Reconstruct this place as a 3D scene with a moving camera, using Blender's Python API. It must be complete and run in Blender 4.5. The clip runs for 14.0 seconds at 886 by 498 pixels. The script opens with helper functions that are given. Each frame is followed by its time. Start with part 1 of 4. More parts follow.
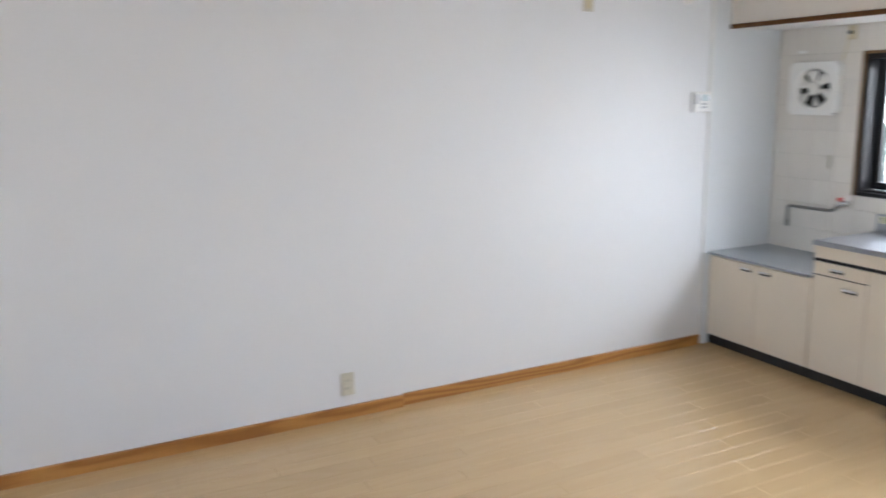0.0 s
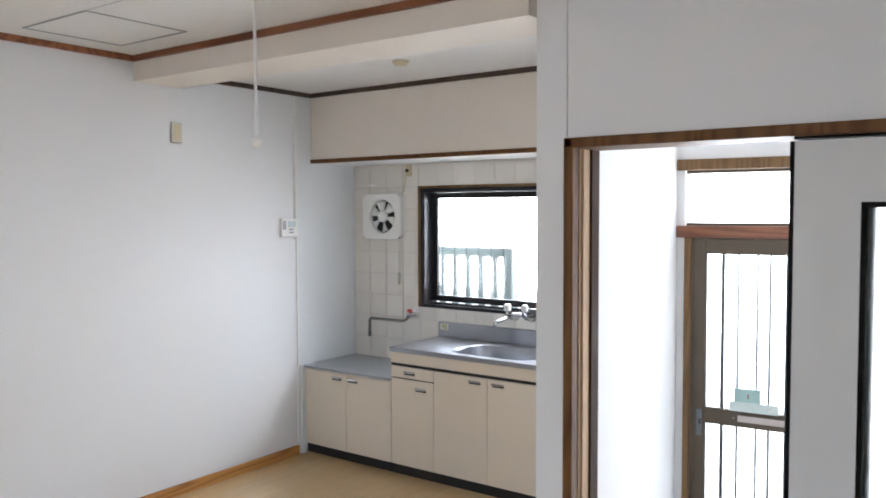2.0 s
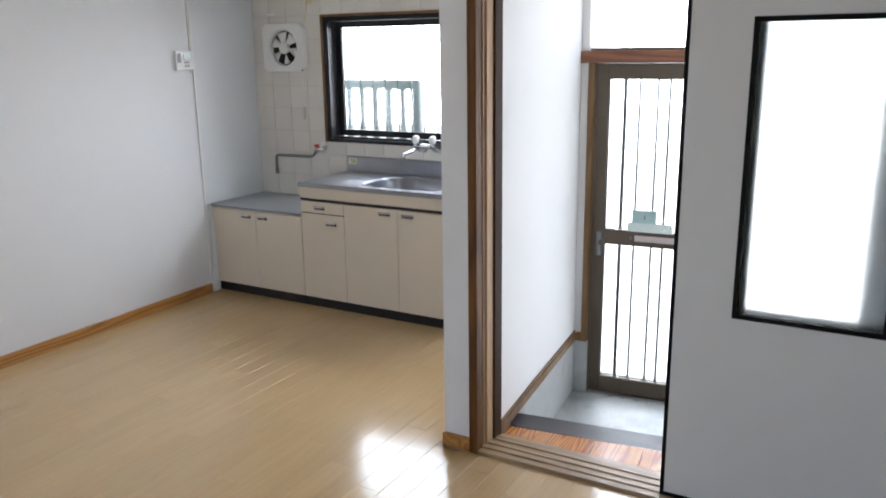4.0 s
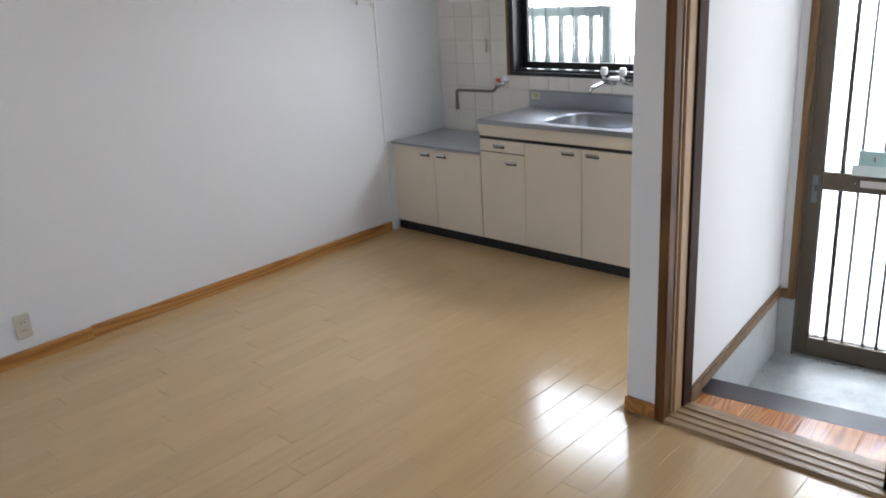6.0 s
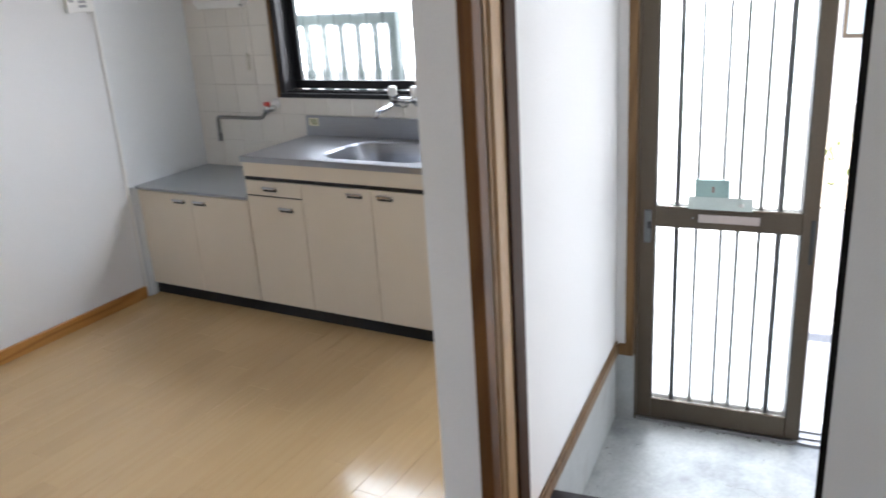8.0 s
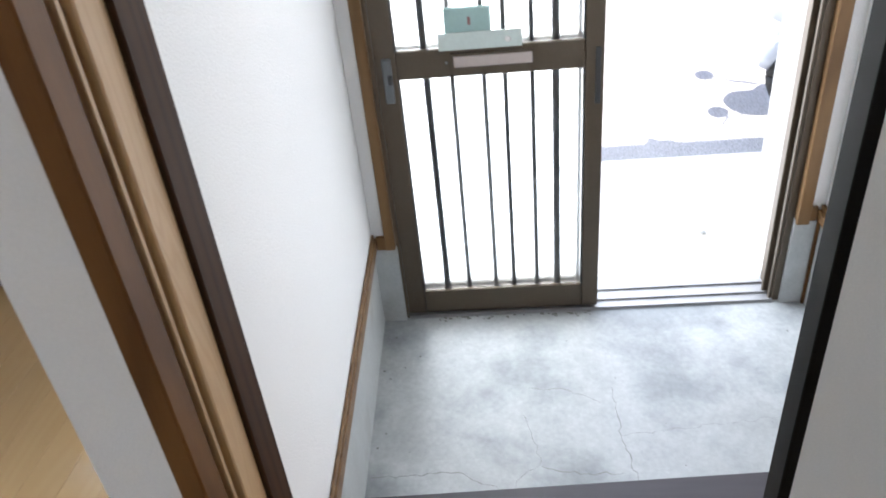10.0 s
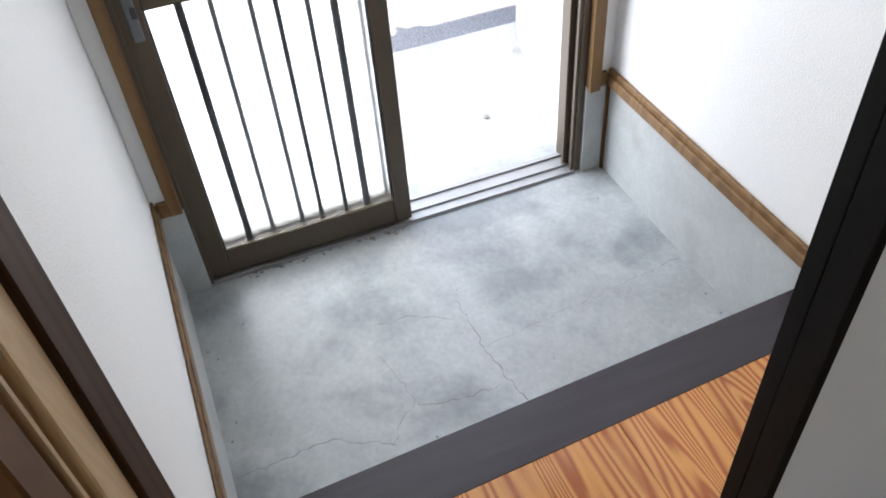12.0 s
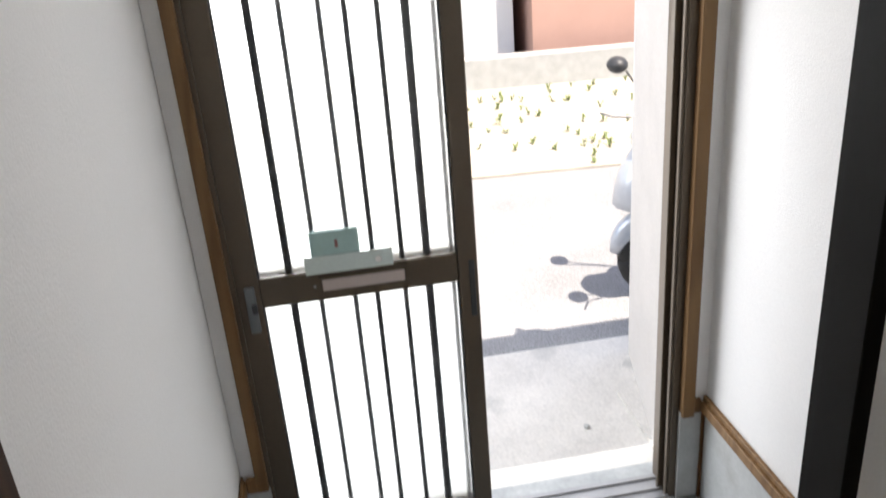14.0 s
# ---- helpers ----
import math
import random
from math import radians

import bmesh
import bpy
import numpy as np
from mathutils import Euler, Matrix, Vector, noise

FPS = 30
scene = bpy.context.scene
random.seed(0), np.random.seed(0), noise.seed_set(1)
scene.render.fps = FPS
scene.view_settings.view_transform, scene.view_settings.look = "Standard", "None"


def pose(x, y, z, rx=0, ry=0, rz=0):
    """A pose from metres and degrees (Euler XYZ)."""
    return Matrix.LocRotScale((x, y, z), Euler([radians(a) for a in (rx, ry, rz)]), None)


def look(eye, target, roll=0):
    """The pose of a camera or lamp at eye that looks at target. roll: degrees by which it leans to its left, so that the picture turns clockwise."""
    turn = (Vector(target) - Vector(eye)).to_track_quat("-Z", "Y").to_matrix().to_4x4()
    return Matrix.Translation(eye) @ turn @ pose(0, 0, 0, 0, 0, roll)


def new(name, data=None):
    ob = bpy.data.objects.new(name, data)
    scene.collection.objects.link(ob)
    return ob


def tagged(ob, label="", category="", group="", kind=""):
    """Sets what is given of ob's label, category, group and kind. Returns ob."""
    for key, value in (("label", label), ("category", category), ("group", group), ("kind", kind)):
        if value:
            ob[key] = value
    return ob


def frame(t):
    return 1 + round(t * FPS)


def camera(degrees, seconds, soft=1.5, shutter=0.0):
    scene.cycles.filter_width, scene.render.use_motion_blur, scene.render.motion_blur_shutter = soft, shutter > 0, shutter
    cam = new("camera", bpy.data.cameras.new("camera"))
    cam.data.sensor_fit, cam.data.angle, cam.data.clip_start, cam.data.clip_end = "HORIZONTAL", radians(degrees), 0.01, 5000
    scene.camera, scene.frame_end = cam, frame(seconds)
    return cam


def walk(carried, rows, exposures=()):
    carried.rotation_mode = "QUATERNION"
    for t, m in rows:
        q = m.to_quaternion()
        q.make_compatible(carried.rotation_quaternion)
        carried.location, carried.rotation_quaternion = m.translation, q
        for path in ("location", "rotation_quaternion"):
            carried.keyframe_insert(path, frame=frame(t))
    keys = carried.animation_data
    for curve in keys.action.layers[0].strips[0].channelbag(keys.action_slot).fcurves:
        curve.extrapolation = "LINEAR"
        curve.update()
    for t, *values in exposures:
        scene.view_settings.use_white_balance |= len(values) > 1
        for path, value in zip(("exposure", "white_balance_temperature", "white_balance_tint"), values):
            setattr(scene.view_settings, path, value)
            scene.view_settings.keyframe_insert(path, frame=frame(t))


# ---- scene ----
cam = camera(58.0, 14.0, soft=1.7, shutter=0.35)
PATH = [
    (0, (-0.011, -0.035, 1.624), (0.860, 1.722, 1.235), -0.9),
    (0.5, (-0.078, -0.157, 1.653), (1.190, 1.342, 1.272), -1.5),
    (1, (-0.088, -0.212, 1.593), (1.367, 1.122, 1.272), -0.6),
    (1.5, (-0.088, -0.260, 1.627), (1.476, 0.971, 1.430), -0.2),
    (2, (-0.093, -0.280, 1.646), (1.521, 0.897, 1.548), -0.2),
    (2.5, (-0.093, -0.303, 1.642), (1.596, 0.758, 1.491), 0.0),
    (2.7, (-0.084, -0.309, 1.634), (1.634, 0.697, 1.442), 0.1),
    (4.8, (-0.097, -0.312, 1.578), (1.472, 0.749, 0.934), -2.6),
    (5, (-0.111, -0.306, 1.579), (1.409, 0.815, 0.919), -2.5),
    (5.5, (-0.053, -0.265, 1.565), (1.321, 1.019, 0.881), -3.2),
    (6, (0.127, -0.180, 1.577), (1.496, 1.132, 0.943), -3.5),
    (6.5, (0.296, -0.132, 1.579), (1.672, 1.201, 1.005), -2.8),
    (7, (0.492, 0.005, 1.555), (1.926, 1.255, 0.937), -2.1),
    (7.5, (0.694, 0.165, 1.522), (2.256, 1.288, 0.977), -2.4),
    (8, (0.971, 0.250, 1.524), (2.608, 1.202, 0.882), -3.7),
    (8.2, (1.105, 0.255, 1.518), (2.773, 1.141, 0.863), -3.1),
    (10.3, (1.972, 0.591, 1.438), (3.543, 0.800, 0.220), -5.4),
    (10.5, (2.038, 0.582, 1.453), (3.575, 0.752, 0.185), -5.2),
    (11, (2.105, 0.701, 1.413), (3.622, 0.587, 0.115), -6.1),
    (11.5, (2.167, 0.828, 1.415), (3.546, 0.483, 0.008), -4.7),
    (12, (2.133, 0.809, 1.383), (3.538, 0.472, 0.000), -4.8),
    (12.5, (2.117, 0.763, 1.406), (3.648, 0.471, 0.153), -4.1),
    (13, (2.107, 0.712, 1.436), (3.740, 0.492, 0.303), -3.6),
    (13.5, (2.078, 0.661, 1.461), (3.802, 0.516, 0.459), -2.3),
    (14, (2.053, 0.631, 1.485), (3.892, 0.544, 0.703), -4.6),
]
EXPOSURES = [(0.0, 2.62, 6250, 12), (1.5, 2.5, 6300, 12), (2.5, 2.42, 6350, 12.5), (5.0, 2.0, 6350, 12), (8.0, 2.15, 6450, 12.5), (10.5, 2.05, 6500, 12),
             (11.5, 1.75, 6550, 12), (12.5, 1.65, 6650, 13), (13.2, 1.34, 6800, 13), (14.0, 1.14, 7000, 13.5)]
L_KITCHEN, L_DOOR, L_BACK = 70.0, 7.8, 1.2
walk(cam, [(t, look(eye, target, roll)) for t, eye, target, roll in PATH], EXPOSURES)

# ---- world and light ----
SUN_EL, SUN_AZ = radians(72), radians(228)
world = bpy.data.worlds.new("sky")
scene.world = world
world.use_nodes = True
wn = world.node_tree
sky = wn.nodes.new("ShaderNodeTexSky")
sky.sky_type, sky.sun_disc = "NISHITA", False
sky.sun_elevation, sky.sun_rotation = SUN_EL, SUN_AZ
wn.links.new(sky.outputs[0], wn.nodes["Background"].inputs[0])
wn.nodes["Background"].inputs[1].default_value = 0.15


def lamp(name, kind, m, energy, color=(1, 1, 1), size=(1, 1)):
    d = bpy.data.lights.new(name, kind)
    d.energy, d.color = energy, color
    if kind == "AREA":
        d.shape, d.size, d.size_y = "RECTANGLE", size[0], size[1]
    ob = new(name, d)
    ob.matrix_world = m
    return ob


sun_dir = Vector((math.sin(SUN_AZ) * math.cos(SUN_EL), math.cos(SUN_AZ) * math.cos(SUN_EL), math.sin(SUN_EL)))
sun = lamp("sun", "SUN", look(sun_dir * 20, (0, 0, 0)), 5.0, (1.0, 0.95, 0.88))
sun.data.angle = radians(0.55)
# area lamps for daylight: kitchen window, entrance door, and an added unseen west window
lamp("daylight_kitchen_window", "AREA", look((5.15, 2.5, 1.9), (3.6, 2.2, 0.9)), L_KITCHEN, (0.88, 0.94, 1.0), (3.2, 2.2))
lamp("daylight_entrance_door", "AREA", look((4.163, 0.511, 0.84), (2.171, 0.336, 0.55)), L_DOOR, (0.88, 0.94, 1.0), (1.5, 2.7))
lamp("daylight_added_window", "AREA", look((-1.86, 0.9, 1.15), (2.0, 0.9, 0.9)), L_BACK, (0.90, 0.95, 1.0), (2.4, 1.7))


# ---- materials ----
def mat(name, color, rough=0.5, metal=0.0, var=0.06, scale=6.0, fine=90.0, fine_var=0.04, bump=0.0, bump_scale=200.0,
        rough_var=0.05, stretch=(1, 1, 1), rnd=0.0, coat=0.0, stain=None, stain_scale=1.5, stain_at=0.55, spec=0.5):
    """A surface with variation at two scales, fine relief, and stains of their own colour."""
    m = bpy.data.materials.new(name)
    m.use_nodes = True
    t = m.node_tree
    b = t.nodes["Principled BSDF"]
    b.inputs["Metallic"].default_value = metal
    b.inputs["Coat Weight"].default_value = coat
    b.inputs["Coat Roughness"].default_value = 0.08
    b.inputs["Specular IOR Level"].default_value = spec
    tc = t.nodes.new("ShaderNodeTexCoord")
    mp = t.nodes.new("ShaderNodeMapping")
    mp.inputs["Scale"].default_value = stretch
    t.links.new(tc.outputs["Object"], mp.inputs[0])
    vec = mp.outputs[0]
    if rnd:
        info = t.nodes.new("ShaderNodeObjectInfo")
        add = t.nodes.new("ShaderNodeVectorMath")
        add.operation = "ADD"
        sc = t.nodes.new("ShaderNodeMath")
        sc.operation, sc.inputs[1].default_value = "MULTIPLY", 37.0
        t.links.new(info.outputs["Random"], sc.inputs[0])
        t.links.new(vec, add.inputs[0])
        t.links.new(sc.outputs[0], add.inputs[1])
        vec = add.outputs[0]

    def noise_tex(s, detail=4.0):
        n = t.nodes.new("ShaderNodeTexNoise")
        n.inputs["Scale"].default_value, n.inputs["Detail"].default_value = s, detail
        t.links.new(vec, n.inputs["Vector"])
        return n.outputs[0]

    def math_node(op, a, v):
        n = t.nodes.new("ShaderNodeMath")
        n.operation = op
        t.links.new(a, n.inputs[0])
        if isinstance(v, (int, float)):
            n.inputs[1].default_value = v
        else:
            t.links.new(v, n.inputs[1])
        return n.outputs[0]

    def swing(src, amount):
        r = t.nodes.new("ShaderNodeMapRange")
        r.inputs["From Min"].default_value, r.inputs["From Max"].default_value = 0.25, 0.75
        r.inputs["To Min"].default_value, r.inputs["To Max"].default_value = 1 - amount, 1 + amount
        t.links.new(src, r.inputs[0])
        return r.outputs[0]

    big, small = noise_tex(scale), noise_tex(fine, 2.0)
    f = math_node("MULTIPLY", swing(big, var), swing(small, fine_var))
    if rnd:
        r = t.nodes.new("ShaderNodeMapRange")
        r.inputs["To Min"].default_value, r.inputs["To Max"].default_value = 1 - rnd, 1 + rnd
        t.links.new(info.outputs["Random"], r.inputs[0])
        f = math_node("MULTIPLY", f, r.outputs[0])
    mix = t.nodes.new("ShaderNodeVectorMath")
    mix.operation = "SCALE"
    if stain:
        ramp = t.nodes.new("ShaderNodeMapRange")
        ramp.inputs["From Min"].default_value, ramp.inputs["From Max"].default_value = stain_at, stain_at + 0.2
        t.links.new(noise_tex(stain_scale, 6.0), ramp.inputs[0])
        cm = t.nodes.new("ShaderNodeMix")
        cm.data_type = "RGBA"
        cm.inputs["A"].default_value, cm.inputs["B"].default_value = (*color, 1), (*stain, 1)
        ins = [i for i in cm.inputs if i.type == "RGBA"]
        ins[0].default_value, ins[1].default_value = (*color, 1), (*stain, 1)
        t.links.new(ramp.outputs[0], cm.inputs[0])
        t.links.new([o for o in cm.outputs if o.type == "RGBA"][0], mix.inputs[0])
    else:
        mix.inputs[0].default_value = color
    t.links.new(f, mix.inputs["Scale"])
    t.links.new(mix.outputs[0], b.inputs["Base Color"])
    r = t.nodes.new("ShaderNodeMapRange")
    r.inputs["To Min"].default_value, r.inputs["To Max"].default_value = max(0.02, rough - rough_var), rough + rough_var
    t.links.new(big, r.inputs[0])
    t.links.new(r.outputs[0], b.inputs["Roughness"])
    if bump:
        bp = t.nodes.new("ShaderNodeBump")
        bp.inputs["Strength"].default_value, bp.inputs["Distance"].default_value = bump, 0.002
        t.links.new(noise_tex(bump_scale, 3.0), bp.inputs["Height"])
        t.links.new(bp.outputs[0], b.inputs["Normal"])
    return m


def wood_mat(name, light, dark, rough=0.4, rings=14.0, along=0, rnd=0.1, coat=0.0, contrast=1.0, distort=5.0, spec=0.5, relief=0.12):
    """Wood with grain bands that run along one axis (0 x, 1 y, 2 z)."""
    m = bpy.data.materials.new(name)
    m.use_nodes = True
    t = m.node_tree
    b = t.nodes["Principled BSDF"]
    b.inputs["Roughness"].default_value = rough
    b.inputs["Coat Weight"].default_value = coat
    b.inputs["Coat Roughness"].default_value = 0.12
    b.inputs["Specular IOR Level"].default_value = spec
    tc, mp = t.nodes.new("ShaderNodeTexCoord"), t.nodes.new("ShaderNodeMapping")
    st = [1.0, 1.0, 1.0]
    st[along] = 0.09
    mp.inputs["Scale"].default_value = st
    info, add, sc = t.nodes.new("ShaderNodeObjectInfo"), t.nodes.new("ShaderNodeVectorMath"), t.nodes.new("ShaderNodeMath")
    sc.operation, sc.inputs[1].default_value = "MULTIPLY", 23.0
    t.links.new(info.outputs["Random"], sc.inputs[0])
    t.links.new(tc.outputs["Object"], mp.inputs[0])
    t.links.new(mp.outputs[0], add.inputs[0])
    t.links.new(sc.outputs[0], add.inputs[1])
    warp = t.nodes.new("ShaderNodeTexNoise")
    warp.inputs["Scale"].default_value, warp.inputs["Detail"].default_value = rings * 0.35, 2.0
    t.links.new(add.outputs[0], warp.inputs["Vector"])
    bands, frac = t.nodes.new("ShaderNodeMath"), t.nodes.new("ShaderNodeMath")
    bands.operation, bands.inputs[1].default_value = "MULTIPLY", rings * distort * 0.35
    t.links.new(warp.outputs[0], bands.inputs[0])
    frac.operation, frac.inputs[1].default_value = "PINGPONG", 1.0
    t.links.new(bands.outputs[0], frac.inputs[0])
    fine = t.nodes.new("ShaderNodeTexNoise")
    fine.inputs["Scale"].default_value, fine.inputs["Detail"].default_value = 260.0, 2.0
    t.links.new(add.outputs[0], fine.inputs["Vector"])
    blend = t.nodes.new("ShaderNodeMath")
    blend.operation = "MULTIPLY_ADD"
    t.links.new(fine.outputs[0], blend.inputs[0])
    blend.inputs[1].default_value = 0.5
    pw = t.nodes.new("ShaderNodeMath")
    pw.operation, pw.inputs[1].default_value = "POWER", 1.8
    t.links.new(frac.outputs[0], pw.inputs[0])
    t.links.new(pw.outputs[0], blend.inputs[2])
    ramp = t.nodes.new("ShaderNodeValToRGB")
    ramp.color_ramp.elements[0].color, ramp.color_ramp.elements[1].color = (*light, 1), (*dark, 1)
    ramp.color_ramp.elements[0].position = 0.25
    ramp.color_ramp.elements[1].position = 0.25 + 1.0 / contrast
    t.links.new(blend.outputs[0], ramp.inputs[0])
    vr, mul = t.nodes.new("ShaderNodeMapRange"), t.nodes.new("ShaderNodeVectorMath")
    vr.inputs["To Min"].default_value, vr.inputs["To Max"].default_value = 1 - rnd, 1 + rnd
    t.links.new(info.outputs["Random"], vr.inputs[0])
    mul.operation = "SCALE"
    t.links.new(ramp.outputs[0], mul.inputs[0])
    t.links.new(vr.outputs[0], mul.inputs["Scale"])
    t.links.new(mul.outputs[0], b.inputs["Base Color"])
    bp = t.nodes.new("ShaderNodeBump")
    bp.inputs["Strength"].default_value, bp.inputs["Distance"].default_value = relief, 0.001
    t.links.new(blend.outputs[0], bp.inputs["Height"])
    t.links.new(bp.outputs[0], b.inputs["Normal"])
    return m


def glass_mat(name, rough, tint=(1, 1, 1), bump=0.0, scale=300.0):
    m = bpy.data.materials.new(name)
    m.use_nodes = True
    t = m.node_tree
    b = t.nodes["Principled BSDF"]
    b.inputs["Base Color"].default_value = (*tint, 1)
    b.inputs["Transmission Weight"].default_value = 1.0
    b.inputs["Roughness"].default_value = rough
    b.inputs["IOR"].default_value = 1.3
    if bump:
        tc, n, bp = t.nodes.new("ShaderNodeTexCoord"), t.nodes.new("ShaderNodeTexNoise"), t.nodes.new("ShaderNodeBump")
        n.inputs["Scale"].default_value = scale
        bp.inputs["Strength"].default_value, bp.inputs["Distance"].default_value = bump, 0.002
        t.links.new(tc.outputs["Object"], n.inputs["Vector"])
        t.links.new(n.outputs[0], bp.inputs["Height"])
        t.links.new(bp.outputs[0], b.inputs["Normal"])
    return m


WALLPAPER = mat("white_wallpaper", (0.76, 0.76, 0.765), 0.75, var=0.015, scale=1.2, fine_var=0.025, fine=240, bump=0.35, bump_scale=330)
HALL_PAPER = mat("hall_wallpaper", (0.80, 0.795, 0.785), 0.7, var=0.015, scale=1.2, fine_var=0.03, fine=240, bump=0.6, bump_scale=230)
PANEL = mat("kitchen_panel", (0.72, 0.735, 0.74), 0.38, var=0.02, scale=1.0, fine_var=0.015)
CREAM_PAPER = mat("cream_wallpaper", (0.72, 0.66, 0.585), 0.7, var=0.02, fine_var=0.02, bump=0.2)
CEILING = mat("ceiling_board", (0.74, 0.73, 0.71), 0.8, var=0.015, fine_var=0.03, bump=0.3)
TILE = mat("white_wall_tile", (0.70, 0.66, 0.60), 0.25, var=0.03, scale=2, fine_var=0.01, rnd=0.02)
GROUT = mat("tile_grout", (0.675, 0.635, 0.575), 0.6)
OAK = wood_mat("baseboard_wood", (0.50, 0.24, 0.065), (0.34, 0.14, 0.035), 0.4, along=0)
TRIM_BROWN = wood_mat("brown_trim", (0.150, 0.064, 0.017), (0.095, 0.038, 0.009), 0.5, along=2, spec=0.25)
TRIM_LIGHT = wood_mat("hall_trim_wood", (0.21, 0.118, 0.050), (0.155, 0.082, 0.033), 0.5, along=2, spec=0.3)
TRIM_DARK = wood_mat("dark_ceiling_trim", (0.07, 0.042, 0.026), (0.04, 0.024, 0.014), 0.45, along=1)
TRIM_RED = wood_mat("red_brown_trim", (0.26, 0.095, 0.04), (0.16, 0.05, 0.02), 0.4, along=1)
# brown casing edge painted greyer and paler, as lit from the hall
LIT_EDGE_BROWN = mat("lit_edge_wood", (0.22, 0.18, 0.165), 0.6)
# brown trim wood with the shade of its averted side put into the colour
JAMB_SHADED = wood_mat("shaded_jamb_wood", (0.050, 0.020, 0.006), (0.034, 0.013, 0.004), 0.6, along=2, spec=0.12)
LOCK = mat("dark_steel_lock", (0.15, 0.16, 0.17), 0.4, 0.4)
PACK_INK = mat("dull_red_ink", (0.30, 0.15, 0.14), 0.5)
TAN = wood_mat("pale_jamb_wood", (0.54, 0.36, 0.19), (0.50, 0.325, 0.165), 0.5, rings=30, along=2, contrast=0.7)
SILL_WOOD = wood_mat("sill_wood", (0.42, 0.29, 0.16), (0.28, 0.17, 0.085), 0.4, along=1)
PLANK = wood_mat("maple_floor", (0.56, 0.385, 0.193), (0.545, 0.37, 0.182), 0.17, rings=14, along=0, rnd=0.03, coat=0.3, contrast=0.6, relief=0.04)
PLANK_BASE = mat("floor_groove", (0.36, 0.24, 0.12), 0.6)
PINE = wood_mat("red_pine_floor", (0.60, 0.265, 0.070), (0.34, 0.095, 0.022), 0.2, rings=15, along=0, rnd=0.08, coat=0.4, contrast=1.1, distort=16)
KAMACHI = mat("dark_step_beam", (0.032, 0.026, 0.031), 0.42, var=0.15, scale=5, fine_var=0.2, fine=60, stretch=(1, 0.08, 1), bump=0.2, bump_scale=60)
CONCRETE = mat("entrance_concrete", (0.40, 0.415, 0.41), 0.38, var=0.25, scale=3.6, fine_var=0.10, fine=70, bump=0.25, bump_scale=120,
               stain=(0.19, 0.205, 0.21), stain_scale=3.4, stain_at=0.46, rough_var=0.12)
DADO_CONCRETE = mat("skirting_concrete", (0.44, 0.455, 0.45), 0.6, var=0.12, scale=6, fine_var=0.06, bump=0.2, stain=(0.33, 0.33, 0.32), stain_scale=6)
CREAM = mat("cream_cabinet", (0.70, 0.61, 0.49), 0.38, var=0.015, fine_var=0.01)
BLACK = mat("black_plastic", (0.016, 0.015, 0.015), 0.35, var=0.05)
KICK = mat("kick_board", (0.012, 0.011, 0.011), 0.5, var=0.08)
CHROME = mat("chrome", (0.72, 0.72, 0.73), 0.16, 1.0, var=0.03, rough_var=0.04)
STEEL = mat("stainless_steel", (0.33, 0.34, 0.365), 0.30, 1.0, var=0.05, scale=3, fine_var=0.05, fine=160, stretch=(1, 0.06, 1), rough_var=0.08)
GAS_TOP = mat("grey_worktop", (0.42, 0.44, 0.46), 0.32, 0.75, var=0.03, fine_var=0.05, rough_var=0.05)
BLACK_ALU = mat("black_aluminium", (0.014, 0.014, 0.016), 0.38, 0.3, var=0.05)
BROWN_ALU = mat("bronze_aluminium", (0.098, 0.074, 0.050), 0.45, 0.25, var=0.05, fine_var=0.05)
ALU = mat("worn_aluminium", (0.34, 0.34, 0.34), 0.5, 0.7, var=0.1)
WHITE_PL = mat("white_plastic", (0.78, 0.77, 0.74), 0.35, var=0.01, fine_var=0.01)
YELLOWED = mat("yellowed_plastic", (0.60, 0.52, 0.34), 0.4, var=0.05)
IVORY = mat("ivory_plastic", (0.58, 0.545, 0.45), 0.4, var=0.02)
GREY_PL = mat("grey_plastic", (0.30, 0.31, 0.32), 0.4)
SCREEN = mat("grey_display", (0.34, 0.40, 0.42), 0.2)
RED = mat("red_plastic", (0.50, 0.05, 0.035), 0.4)
HOSE = mat("gas_pipe_grey", (0.20, 0.19, 0.175), 0.5, 0.3, var=0.15, scale=20)
INK = mat("green_grey_ink", (0.24, 0.26, 0.12), 0.6)
PAPER = mat("cream_sticker", (0.66, 0.62, 0.45), 0.6)
SLOT = mat("pale_pinkish_plate", (0.52, 0.45, 0.42), 0.4, 0.2, var=0.04)
DOOR_FACE = mat("white_door_face", (0.68, 0.68, 0.675), 0.55, var=0.012, fine_var=0.03, fine=300, bump=0.2, bump_scale=400)
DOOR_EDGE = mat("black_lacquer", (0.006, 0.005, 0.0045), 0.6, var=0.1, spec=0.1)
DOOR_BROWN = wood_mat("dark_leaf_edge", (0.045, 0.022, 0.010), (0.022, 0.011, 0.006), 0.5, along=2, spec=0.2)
FROST = glass_mat("frosted_glass", 0.45, (0.96, 0.98, 0.98), 0.3, 260)
FROST_SOFT = glass_mat("figured_window_glass", 0.09, (0.97, 0.99, 0.99), 0.15, 200)
CLEAR = glass_mat("clear_glass", 0.02)
AQUA = mat("pale_aqua_plastic", (0.36, 0.52, 0.50), 0.35, var=0.06)
AQUA_PALE = mat("pale_tray_plastic", (0.58, 0.66, 0.63), 0.3, var=0.06)
ASPHALT = mat("asphalt", (0.24, 0.24, 0.242), 0.85, var=0.15, scale=2, fine_var=0.6, fine=160, bump=0.8, bump_scale=170)
